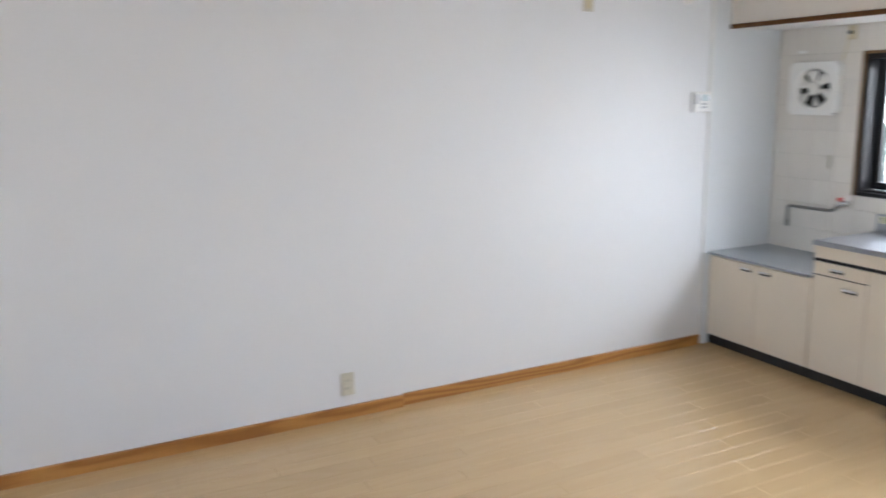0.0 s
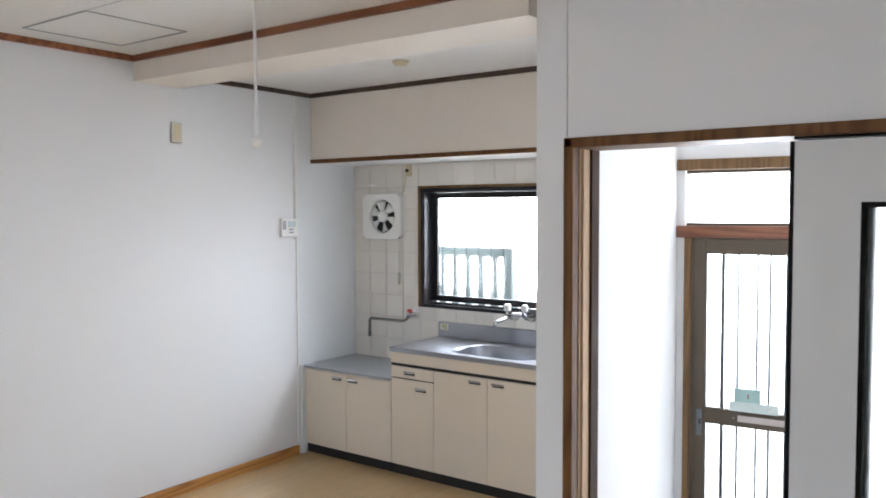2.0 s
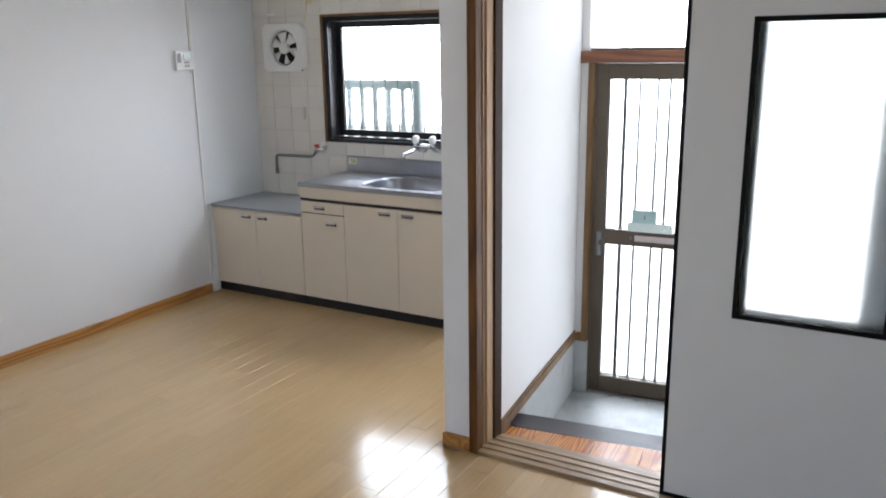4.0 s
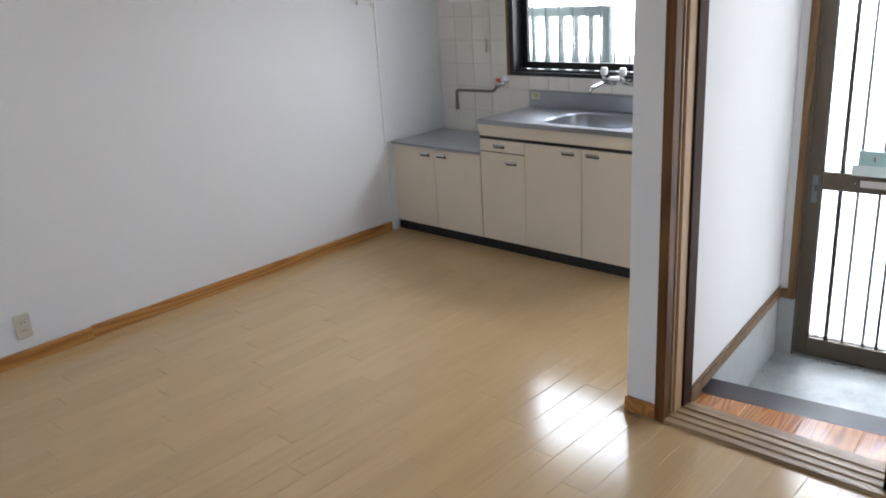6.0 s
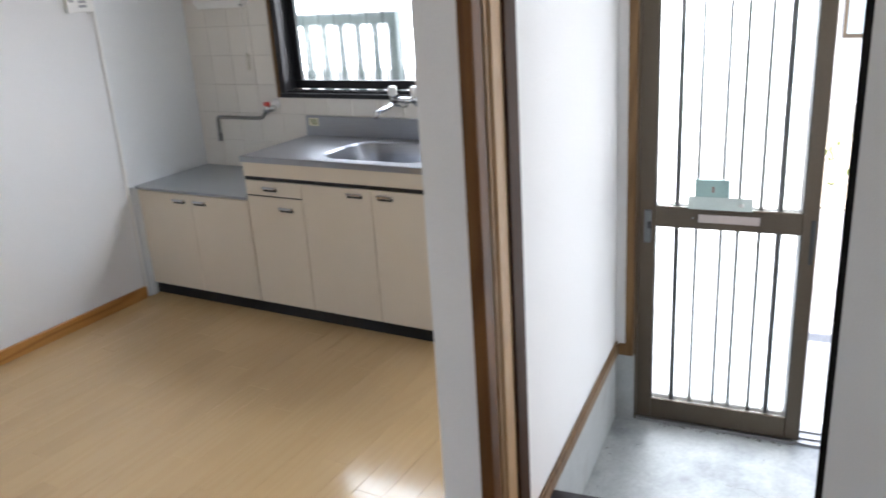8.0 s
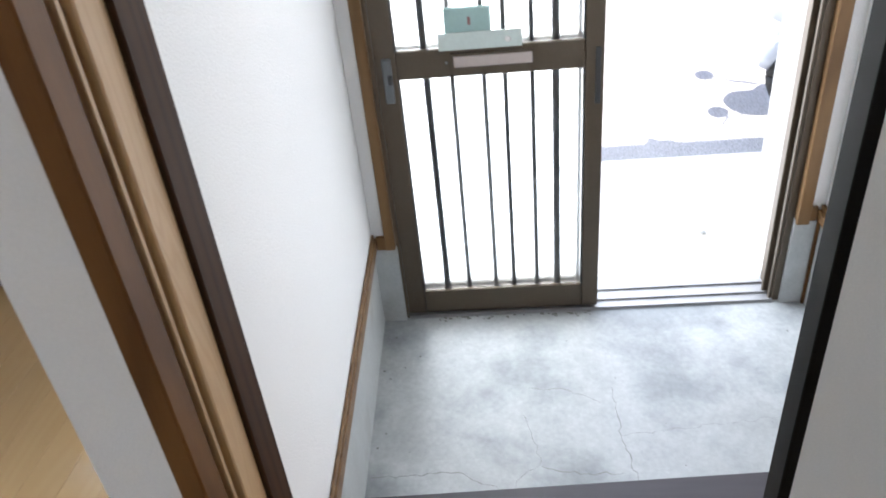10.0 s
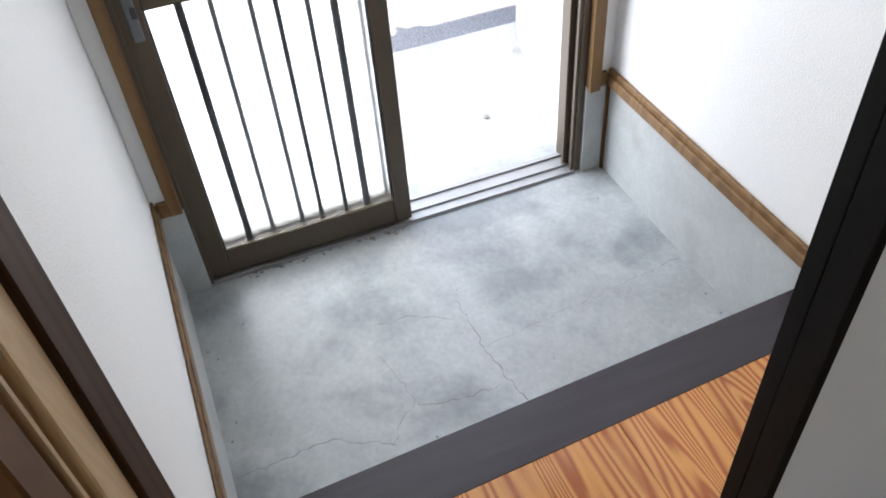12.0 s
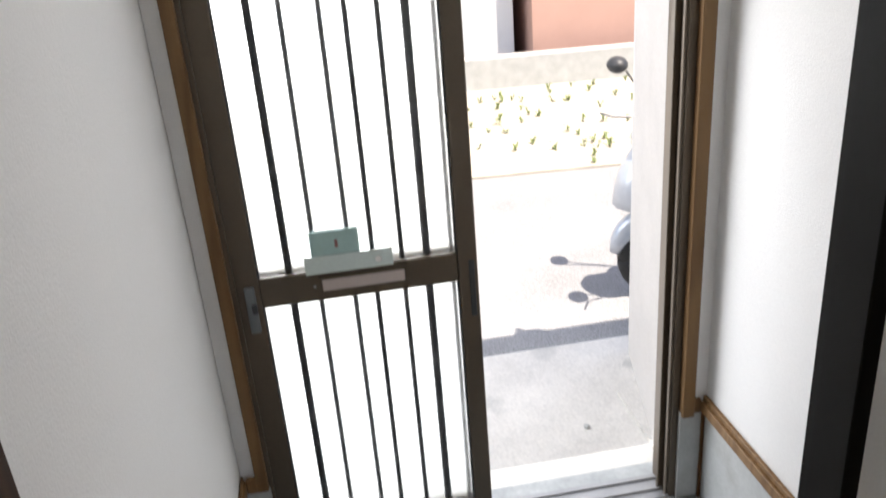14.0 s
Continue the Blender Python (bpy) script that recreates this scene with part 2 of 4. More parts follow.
SLAB = mat("pale_outdoor_concrete", (0.64, 0.61, 0.56), 0.8, var=0.12, scale=4, fine_var=0.1, bump=0.3, stain=(0.44, 0.43, 0.40), stain_scale=5)
WING = mat("pale_render_wall", (0.56, 0.53, 0.50), 0.8, var=0.06, scale=5, fine_var=0.06, bump=0.4)
HOUSE_WHITE = mat("white_house_wall", (0.70, 0.69, 0.67), 0.7, var=0.03)
HOUSE_PINK = mat("pinkish_brown_wall", (0.50, 0.30, 0.235), 0.7, var=0.05, scale=3)
BLOCK = mat("grey_block", (0.42, 0.42, 0.40), 0.85, var=0.12, scale=9)
ROOF = mat("grey_roof", (0.12, 0.12, 0.13), 0.6)
LEAF = mat("weed_leaf", (0.15, 0.19, 0.06), 0.55, var=0.3, scale=3, rnd=0.2)
SOIL = mat("dry_soil", (0.42, 0.38, 0.31), 0.9, var=0.2, scale=4, bump=0.6)
FENCE = mat("grey_green_fence", (0.07, 0.095, 0.095), 0.5, 0.3)
SILVER_BLUE = mat("silver_blue_paint", (0.46, 0.49, 0.54), 0.3, 0.3, var=0.03, coat=0.6)
RUBBER = mat("tyre_rubber", (0.018, 0.018, 0.018), 0.75, var=0.2)
DARK_PL = mat("dark_grey_plastic", (0.035, 0.036, 0.038), 0.5, var=0.1)
CRACK = mat("crack_shadow", (0.17, 0.165, 0.15), 0.9)

# ---- building blocks ----
ORIGIN = {}


def add_box(bm, lo, hi, bevel=0.0, seg=1):
    lo, hi = [min(a, b) for a, b in zip(lo, hi)], [max(a, b) for a, b in zip(lo, hi)]
    vs = [bm.verts.new((x, y, z)) for x in (lo[0], hi[0]) for y in (lo[1], hi[1]) for z in (lo[2], hi[2])]
    faces = [bm.faces.new([vs[i] for i in q]) for q in ((0, 1, 3, 2), (4, 6, 7, 5), (0, 4, 5, 1), (2, 3, 7, 6), (0, 2, 6, 4), (1, 5, 7, 3))]
    if bevel:
        edges = {e for f in faces for e in f.edges}
        bmesh.ops.bevel(bm, geom=list(edges), offset=bevel, segments=seg, affect="EDGES", profile=0.5)
    return bm


def box(lo, hi, bevel=0.0, seg=1):
    return add_box(bmesh.new(), lo, hi, bevel, seg)


def boxes(*pairs, bevel=0.0):
    bm = bmesh.new()
    for lo, hi in pairs:
        add_box(bm, lo, hi, bevel)
    return bm


def prism(points, z0, z1):
    """A standing prism over a plan outline given counter-clockwise."""
    bm = bmesh.new()
    a = [bm.verts.new((x, y, z0)) for x, y in points]
    b = [bm.verts.new((x, y, z1)) for x, y in points]
    bm.faces.new(a[::-1])
    bm.faces.new(b)
    n = len(points)
    for i in range(n):
        bm.faces.new((a[i], a[(i + 1) % n], b[(i + 1) % n], b[i]))
    return bm


def add_tube(bm, pts, r, n=10, caps=True, taper=None):
    """A round bar along a line of points."""
    pts = [Vector(p) for p in pts]
    rings = []
    for i, p in enumerate(pts):
        d = (pts[min(i + 1, len(pts) - 1)] - pts[max(i - 1, 0)]).normalized()
        q = d.to_track_quat("Z", "Y")
        rr = r if taper is None else r * taper[i]
        rings.append([bm.verts.new(p + q @ Vector((rr * math.cos(2 * math.pi * k / n), rr * math.sin(2 * math.pi * k / n), 0))) for k in range(n)])
    for a, b in zip(rings, rings[1:]):
        for k in range(n):
            bm.faces.new((a[k], a[(k + 1) % n], b[(k + 1) % n], b[k])).smooth = True
    if caps:
        bm.faces.new(rings[0][::-1])
        bm.faces.new(rings[-1])
    return bm


def tube(pts, r, n=10, taper=None):
    return add_tube(bmesh.new(), pts, r, n, True, taper)


def ball(c, r, squash=(1, 1, 1), u=14, v=8):
    bm = bmesh.new()
    bmesh.ops.create_uvsphere(bm, u_segments=u, v_segments=v, radius=1, matrix=Matrix.Translation(c) @ Matrix.Diagonal((r * squash[0], r * squash[1], r * squash[2], 1)))
    for f in bm.faces:
        f.smooth = True
    return bm


def lathe(c, axis, profile, n=24):
    """Turned shape: profile of (radius, distance along axis)."""
    bm = bmesh.new()
    q = Vector(axis).to_track_quat("Z", "Y")
    rings = [[bm.verts.new(Vector(c) + q @ Vector((r * math.cos(2 * math.pi * k / n), r * math.sin(2 * math.pi * k / n), h))) for k in range(n)] for r, h in profile]
    for a, b in zip(rings, rings[1:]):
        for k in range(n):
            bm.faces.new((a[k], a[(k + 1) % n], b[(k + 1) % n], b[k])).smooth = True
    bm.faces.new(rings[0][::-1])
    bm.faces.new(rings[-1])
    return bm


def mesh_from(name, bm, material):
    me = bpy.data.meshes.new(name)
    bmesh.ops.recalc_face_normals(bm, faces=bm.faces[:])
    bm.to_mesh(me)
    bm.free()
    me.materials.append(material)
    return me


def part(name, bm, material, parent, label=""):
    """One mesh under a thing or under a part; its shape is given in the place's own coordinates."""
    o = ORIGIN[parent.name]
    bmesh.ops.translate(bm, verts=bm.verts[:], vec=-o)
    ob = new(name, mesh_from(name, bm, material))
    ob.parent = parent
    ORIGIN[ob.name] = o
    return tagged(ob, label)


def thing(name, at, label, category, group="", kind=""):
    ob = new(name)
    ob.location = at
    ob.empty_display_size = 0.05
    ORIGIN[ob.name] = Vector(at)
    return tagged(ob, label, category, group, kind)


def solid(name, bm, material, label, category, kind="", at=None):
    """A thing or a piece of the setting that is one mesh."""
    c = Vector(at) if at else sum((v.co for v in bm.verts), Vector()) / len(bm.verts)
    bmesh.ops.translate(bm, verts=bm.verts[:], vec=-c)
    ob = new(name, mesh_from(name, bm, material))
    ob.location = c
    ORIGIN[ob.name] = c
    return tagged(ob, label, category, "", kind)


def structure(name, bm, material, label, category="wall"):
    return solid(name, bm, material, label, category, "structure")


HALL_TURN = radians(5.0)   # the hall stands slightly askew to the room


def lean(bm):
    """The room's north wall comes a little nearer towards the west."""
    for v in bm.verts:
        v.co.y -= (3.65 - v.co.x) * 0.011
    return bm


def askew(bm):
    """The hall's north wall runs a hair towards the room door."""
    for v in bm.verts:
        v.co.y -= (3.93 - v.co.x) * 0.014
    return bm


HALL_AT = Vector((2.70, 1.055, 0))
HALL = Matrix.Translation(HALL_AT) @ Matrix.Rotation(HALL_TURN, 4, "Z") @ Matrix.Translation(-HALL_AT)


def in_hall(*obs):
    """Turns whole things from the hall's own square plan into the place."""
    for ob in obs:
        ob.location = HALL @ ob.location
        ob.rotation_euler.z = HALL_TURN
    return obs[0]


# ---- the setting ----
NY = 3.66            # north wall
EX = 4.215           # kitchen end wall
DX = 2.51            # wall with the sliding doors, room side
HX = 2.70            # the same wall, hall side
PN, PS = 1.188, 1.062  # partition: kitchen side and hall side
SY = -0.345          # hall's south wall
WX = 3.945            # entrance wall, inside
GZ = -0.315          # entrance floor
HZ = -0.03           # hall floor
CZ, KZ = 2.48, 2.43  # ceilings
BEAM = 3.79
wall_north = structure("wall_north", lean(boxes(((1.55, NY, -0.3), (3.65, NY + 0.14, 2.62)), ((-1.76, NY - 0.014, -0.3), (1.55, NY + 0.14, 2.62)))), WALLPAPER, "white textured wallpaper wall, plain and clean")
structure("wall_kitchen_side", box((3.65, NY - 0.003, -0.3), (EX + 0.22, NY + 0.14, 2.62)), PANEL, "smooth pale kitchen panel wall beside the cabinets")
structure("wall_kitchen_end", boxes(((EX + 0.0045, 1.21, -0.5), (EX + 0.18, NY, 0.985)), ((EX + 0.0045, 1.21, 1.808), (EX + 0.18, NY, 2.62)),
                                    ((EX + 0.0045, 3.069, 0.985), (EX + 0.18, NY, 1.808)), ((EX + 0.0045, 1.21, 0.985), (EX + 0.18, 1.235, 1.808))), GROUT, "tiled kitchen wall around the window")
structure("wall_partition", prism(((DX, PS + 0.003), (2.72, PS + 0.006), (3.90, 1.172), (EX, 1.174), (EX, PN), (DX, PN)), -0.4, 2.62), WALLPAPER, "white wallpaper partition between kitchen and hall")
in_hall(structure("wall_hall_north", askew(box((HX + 0.012, PS, -0.02), (WX, PS + 0.0025, 2.62))), HALL_PAPER, "off-white textured hall wallpaper"))
in_hall(structure("wall_hall_south", box((HX - 0.06, SY - 0.12, -0.5), (WX, SY, 2.62)), HALL_PAPER, "off-white textured hall wallpaper"))
structure("wall_room_east", boxes(((DX, -2.0, 1.90), (HX, PS, 2.62)), ((DX, -2.0, -0.3), (HX, -0.62, 1.90))), WALLPAPER, "white wallpaper wall above the sliding doors")
structure("wall_pocket", box((2.645, -0.62, -0.3), (HX, SY + 0.10, 1.90)), WALLPAPER, "white wall behind the parked sliding doors")
structure("wall_south", box((-1.76, -2.14, -0.3), (HX, -2.0, 2.62)), WALLPAPER, "white wallpaper wall")
structure("wall_west", boxes(((-1.90, -2.14, -0.3), (-1.76, NY + 0.14, 0.25)), ((-1.90, -2.14, 2.05), (-1.76, NY + 0.14, 2.62)),
                             ((-1.90, -2.14, 0.25), (-1.76, -0.35, 2.05)), ((-1.90, 2.15, 0.25), (-1.76, NY + 0.14, 2.05))), WALLPAPER, "white wallpaper wall, unseen, with an added wide window opening")
in_hall(structure("wall_entrance", boxes(((WX, 1.02, -0.5), (WX + 0.19, 1.061, 2.62)), ((WX, SY - 0.12, -0.5), (WX + 0.19, -0.27, 2.62)), ((WX, -0.27, 1.895), (WX + 0.19, 1.02, 2.62))), HALL_PAPER, "off-white wall around the entrance door"))
structure("ceiling_room", box((-1.76, -2.0, CZ), (2.45, NY - 0.014, CZ + 0.1)), CEILING, "white boarded ceiling", "ceiling")
seams = bmesh.new()
add_box(seams, (1.755, -2.0, CZ - 0.001), (1.758, 2.90, CZ + 0.01))
add_box(seams, (0.845, -2.0, CZ - 0.001), (0.848, NY - 0.04, CZ + 0.01))
structure("ceiling_joints", seams, GREY_PL, "thin grey joints between ceiling boards", "ceiling")
hatch = bmesh.new()
for lo, hi in (((1.752, 2.90), (1.762, 3.43)), ((2.242, 2.90), (2.252, 3.43)), ((1.762, 2.90), (2.242, 2.908)), ((1.762, 3.422), (2.242, 3.43))):
    add_box(hatch, (*lo, CZ - 0.004), (*hi, CZ + 0.002))
structure("ceiling_hatch", hatch, GREY_PL, "thin grey frame of a square ceiling hatch", "hatch")
structure("ceiling_beam", box((2.45, PN, 2.346), (2.76, NY, 2.60)), CREAM_PAPER, "wallpapered ceiling beam across the room", "beam")
structure("ceiling_kitchen", box((2.76, PN, KZ), (BEAM, NY - 0.003, KZ + 0.12)), CEILING, "white kitchen ceiling", "ceiling")
structure("kitchen_bulkhead", box((BEAM, PN, 1.985), (EX + 0.006, NY - 0.003, 2.60)), CREAM_PAPER, "cream wallpaper bulkhead over the sink", "bulkhead")
structure("kitchen_soffit", box((BEAM + 0.02, PN, 1.962), (EX + 0.006, NY - 0.003, 1.985)), CEILING, "white soffit over the sink", "ceiling")
in_hall(structure("ceiling_hall", box((HX, SY - 0.12, 2.30), (WX, PS, 2.36)), CEILING, "white hall ceiling", "ceiling"))
# unseen roof; its slanted east edge is placed to shade a strip of lane
structure("roof", prism(((-2.3, -2.6), (4.85, -2.6), (4.45, 2.0), (4.45, 4.4), (-2.3, 4.4)), 2.62, 2.78), ROOF, "flat roof over the flat, unseen, its eave set for the shade outside", "roof")
# trims
structure("trim_ceiling_north", lean(box((-1.76, NY - 0.038, CZ - 0.032), (2.45, NY - 0.014, CZ), 0.003)), TRIM_RED, "brown ceiling trim", "trim")
structure("trim_ceiling_beam", box((2.426, PN, CZ - 0.032), (2.45, NY - 0.038, CZ), 0.003), TRIM_RED, "brown ceiling trim along the beam", "trim")
structure("trim_kitchen_north", box((2.76, NY - 0.026, KZ - 0.028), (BEAM, NY - 0.003, KZ), 0.003), TRIM_DARK, "dark kitchen ceiling trim", "trim")
structure("trim_kitchen_bulkhead", box((BEAM - 0.022, PN, KZ - 0.028), (BEAM, NY - 0.026, KZ), 0.003), TRIM_DARK, "dark kitchen ceiling trim", "trim")
structure("trim_bulkhead_edge", box((BEAM - 0.012, PN, 1.962), (BEAM + 0.02, NY - 0.003, 1.988), 0.003), TRIM_BROWN, "dark brown edge strip under the bulkhead", "trim")
structure("trim_panel_joint", box((3.638, NY - 0.009, 0.05), (3.654, NY, KZ - 0.028), 0.002), WHITE_PL, "white joint strip between wallpaper and kitchen panel", "trim")
structure("baseboard_north", lean(boxes(((1.55, NY - 0.018, -0.002), (3.638, NY, 0.062)), ((-1.76, NY - 0.034, -0.002), (1.55, NY - 0.014, 0.062)), bevel=0.002)), OAK, "orange-brown wooden baseboard", "baseboard")
structure("baseboard_partition", boxes(((DX - 0.009, 1.072, 0), (DX, PN + 0.009, 0.062)), ((DX, PN, 0), (3.74, PN + 0.009, 0.062)), bevel=0.002), OAK, "orange-brown wooden baseboard round the wall end", "baseboard")
structure("baseboard_room", boxes(((-1.76, -2.0, 0), (2.5, -1.991, 0.062)), ((DX - 0.009, -1.99, 0), (DX, -0.64, 0.062)), bevel=0.002), OAK, "orange-brown wooden baseboard", "baseboard")
structure("cover_strip", box((3.662, NY - 0.020, 0), (3.70, NY - 0.003, 0.60), 0.002), PANEL, "pale filler strip at the cabinet end", "trim")

# sliding door frame between room and hall
frame_in = thing("door_frame_1", (DX, 0.25, 0), "brown wooden frame of the inner sliding doors", "door frame", kind="structure")
part("casing", box((DX - 0.012, 1.035, 0), (2.545, 1.072, 1.90), 0.003), TRIM_BROWN, frame_in)
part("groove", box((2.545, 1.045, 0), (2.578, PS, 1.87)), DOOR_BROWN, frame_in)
part("groove_lip", box((2.556, 1.034, 0.0), (2.562, 1.046, 1.866)), TAN, frame_in)
part("pale_stop", box((2.578, 1.030, 0.0), (2.632, PS, 1.866), 0.002), TAN, frame_in, "pale wooden strip in the jamb")
# this jamb faces away from the light; its colour is darkened for that
part("inner_jamb", box((2.632, 1.022, 0.0), (HX - 0.004, PS - 0.002, 1.866), 0.002), JAMB_SHADED, frame_in)
part("jamb_edge", box((HX - 0.004, 1.048, 0.0), (HX + 0.010, PS - 0.0005, 1.866), 0.001), LIT_EDGE_BROWN, frame_in)
part("head", box((DX - 0.012, -0.62, 1.866), (HX + 0.004, 1.072, 1.902), 0.003), TRIM_BROWN, frame_in)
# no hollow is cut: a near-black strip stands for the groove's shade
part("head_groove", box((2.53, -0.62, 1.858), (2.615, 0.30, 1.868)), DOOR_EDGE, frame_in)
sill = thing("door_sill", (2.58, 0.25, 0), "worn wooden sill with two sliding tracks", "sill", kind="structure")
part("sill_board", box((DX - 0.010, -0.62, -0.06), (HX, 1.05, 0.006), 0.002), SILL_WOOD, sill)
for x0, x1 in ((DX - 0.008, 2.533), (2.546, 2.575), (2.588, 2.617), (2.630, 2.668)):
    part("track_rib", box((x0, -0.62, 0.004), (x1, 1.045, 0.014), 0.002), SILL_WOOD, sill)
for x0, x1 in ((2.533, 2.546), (2.575, 2.588), (2.617, 2.630)):
    part("track_groove", box((x0, -0.62, 0.004), (x1, 1.045, 0.0085)), PLANK_BASE, sill)


def sliding_door(x0, x1, y0, y1, label):
    """White flush leaf, dark edge bands, a black-framed frosted pane."""
    d = thing("sliding_door", ((x0 + x1) / 2, (y0 + y1) / 2, 0.012), label, "sliding door", "inner sliding doors")
    gy0, gy1, gz0, gz1 = y0 + 0.20, y1 - 0.20, 0.715, 1.665
    e = 0.014
    part("leaf", boxes(((x0, y0 + e, 0.03), (x1, gy0, 1.852)), ((x0, gy1, 0.03), (x1, y1 - e, 1.852)),
                       ((x0, gy0, 0.03), (x1, gy1, gz0)), ((x0, gy0, gz1), (x1, gy1, 1.852))), DOOR_FACE, d)
    for a in (y0, y1 - e):
        part("edge_band", box((x0 - 0.001, a, 0.03), (x1 + 0.001, a + e, 1.852), 0.001), DOOR_EDGE, d, "black edge band")
    part("bottom_rail", box((x0 - 0.002, y0, 0.0125), (x1 + 0.002, y1, 0.03)), DOOR_EDGE, d)
    for lo, hi in (((gy0, gz0), (gy1, gz0 + 0.016)), ((gy0, gz1 - 0.016), (gy1, gz1)), ((gy0, gz0 + 0.016), (gy0 + 0.016, gz1 - 0.016)), ((gy1 - 0.016, gz0 + 0.016), (gy1, gz1 - 0.016))):
        part("pane_frame", box((x0 - 0.004, lo[0], lo[1]), (x1 + 0.004, hi[0], hi[1]), 0.001), DOOR_EDGE, d, "black pane frame")
    p = part("pane", box(((x0 + x1) / 2 - 0.002, gy0 + 0.010, gz0 + 0.010), ((x0 + x1) / 2 + 0.002, gy1 - 0.010, gz1 - 0.010)), FROST, d, "frosted glass pane")
    p.visible_shadow = False
    return d


sliding_door(2.532, 2.572, -0.54, 0.312, "white sliding door with black edges and frosted pane, pushed open")
sliding_door(2.589, 2.616, -0.555, 0.297, "second white sliding door parked behind the first")

# hall and entrance floor
BEAM_PLAN = ((2.842, PS - 0.001), (2.912, SY), (3.036, SY), (2.977, PS - 0.001))
in_hall(structure("step_beam", prism(BEAM_PLAN, GZ - 0.1, HZ), KAMACHI, "dark wooden step beam at the hall's edge", "step"))
in_hall(structure("entrance_floor", box((2.90, SY - 0.10, GZ - 0.1), (WX + 0.19, PS + 0.02, GZ)), CONCRETE, "grey stained concrete entrance floor with cracks", "floor"))
in_hall(structure("skirting_north", askew(box((2.975, PS - 0.001, GZ), (WX, PS + 0.006, 0.0))), DADO_CONCRETE, "grey concrete skirting", "skirting"))
in_hall(structure("skirting_south", box((3.03, SY - 0.01, GZ), (WX, SY + 0.006, 0.018)), DADO_CONCRETE, "grey concrete skirting", "skirting"))
in_hall(structure("skirting_corner_north", box((WX - 0.004, 0.985, GZ), (WX + 0.06, PS - 0.0015, -0.012)), DADO_CONCRETE, "grey concrete below the door trim", "skirting"))
in_hall(structure("skirting_corner_south", box((WX - 0.002, SY + 0.007, GZ), (WX + 0.06, -0.262, 0.012)), DADO_CONCRETE, "grey concrete below the door trim", "skirting"))
in_hall(structure("trim_hall_north", askew(boxes(((HX + 0.012, PS - 0.014, -0.010), (WX - 0.004, PS - 0.0015, 0.032)), ((HX + 0.012, PS - 0.009, 0.032), (WX - 0.004, PS - 0.0015, 0.046)), ((HX + 0.012, PS - 0.012, HZ), (2.838, PS - 0.0015, -0.010)), bevel=0.002)), TRIM_LIGHT, "brown hall trim", "trim"))
in_hall(structure("trim_hall_south", boxes(((HX - 0.02, SY + 0.0005, 0.014), (WX - 0.004, SY + 0.022, 0.048)), ((HX - 0.02, SY + 0.0005, 0.048), (WX - 0.004, SY + 0.013, 0.066)), ((HX - 0.02, SY + 0.0005, HZ), (2.91, SY + 0.012, 0.014)), bevel=0.002), TRIM_LIGHT, "brown hall trim", "trim"))
in_hall(structure("trim_corner_north", box((WX - 0.014, 0.990, -0.012), (WX - 0.001, PS - 0.015, 0.038), 0.002), TRIM_LIGHT, "brown trim block", "trim"))
in_hall(structure("trim_corner_south", box((WX - 0.014, SY + 0.0225, 0.012), (WX - 0.001, -0.270, 0.062), 0.002), TRIM_LIGHT, "brown trim block", "trim"))
in_hall(structure("corner_bead_south", box((WX - 0.012, SY + 0.0065, GZ), (WX - 0.004, SY + 0.016, 0.012)), TRIM_BROWN, "rusty brown corner bead", "trim"))

# entrance door with its frame and transom
DP = 3.962           # face of the entrance leaves
ef = thing("door_frame_2", (DP, 0.36, GZ), "bronze aluminium entrance frame with wooden casing and glazed transom", "door frame", kind="structure")
part("casing", box((WX - 0.016, 0.988, -0.012), (WX + 0.02, 1.020, 1.50), 0.002), TRIM_LIGHT, ef, "light brown wooden casing")
part("casing", box((WX - 0.016, -0.302, 0.0), (WX + 0.02, -0.264, 1.50), 0.002), TRIM_LIGHT, ef, "light brown wooden casing")
part("jamb", boxes(((DP - 0.010, 0.976, GZ), (DP + 0.12, 1.02, 1.50)), bevel=0.002), BROWN_ALU, ef)
part("jamb", boxes(((DP - 0.006, -0.27, GZ), (DP + 0.12, -0.240, 1.50)), ((DP, -0.240, GZ), (DP + 0.015, -0.232, 1.50)), ((DP + 0.037, -0.240, GZ), (DP + 0.052, -0.222, 1.50)), bevel=0.002), BROWN_ALU, ef)
part("mid_rail", box((WX - 0.02, SY + 0.001, 1.50), (DP + 0.12, PS - 0.001, 1.560), 0.003), TRIM_RED, ef, "red-brown wooden rail over the door")
part("top_rail", box((WX - 0.02, SY + 0.001, 1.842), (DP + 0.12, PS - 0.001, 1.897), 0.003), TRIM_LIGHT, ef, "brown wooden rail over the transom")
part("transom_frame", boxes(((DP + 0.01, -0.26, 1.560), (DP + 0.045, 1.02, 1.576)), ((DP + 0.01, -0.26, 1.826), (DP + 0.045, 1.02, 1.842)), ((DP + 0.01, 0.36, 1.576), (DP + 0.045, 0.38, 1.826))), BROWN_ALU, ef)
tp = part("transom_pane", box((DP + 0.024, -0.26, 1.570), (DP + 0.028, 1.02, 1.832)), FROST, ef, "frosted transom glass")
tp.visible_shadow = False
part("transom_latch", box((DP + 0.006, 0.575, 1.676), (DP + 0.02, 0.645, 1.684), 0.002), BROWN_ALU, ef)
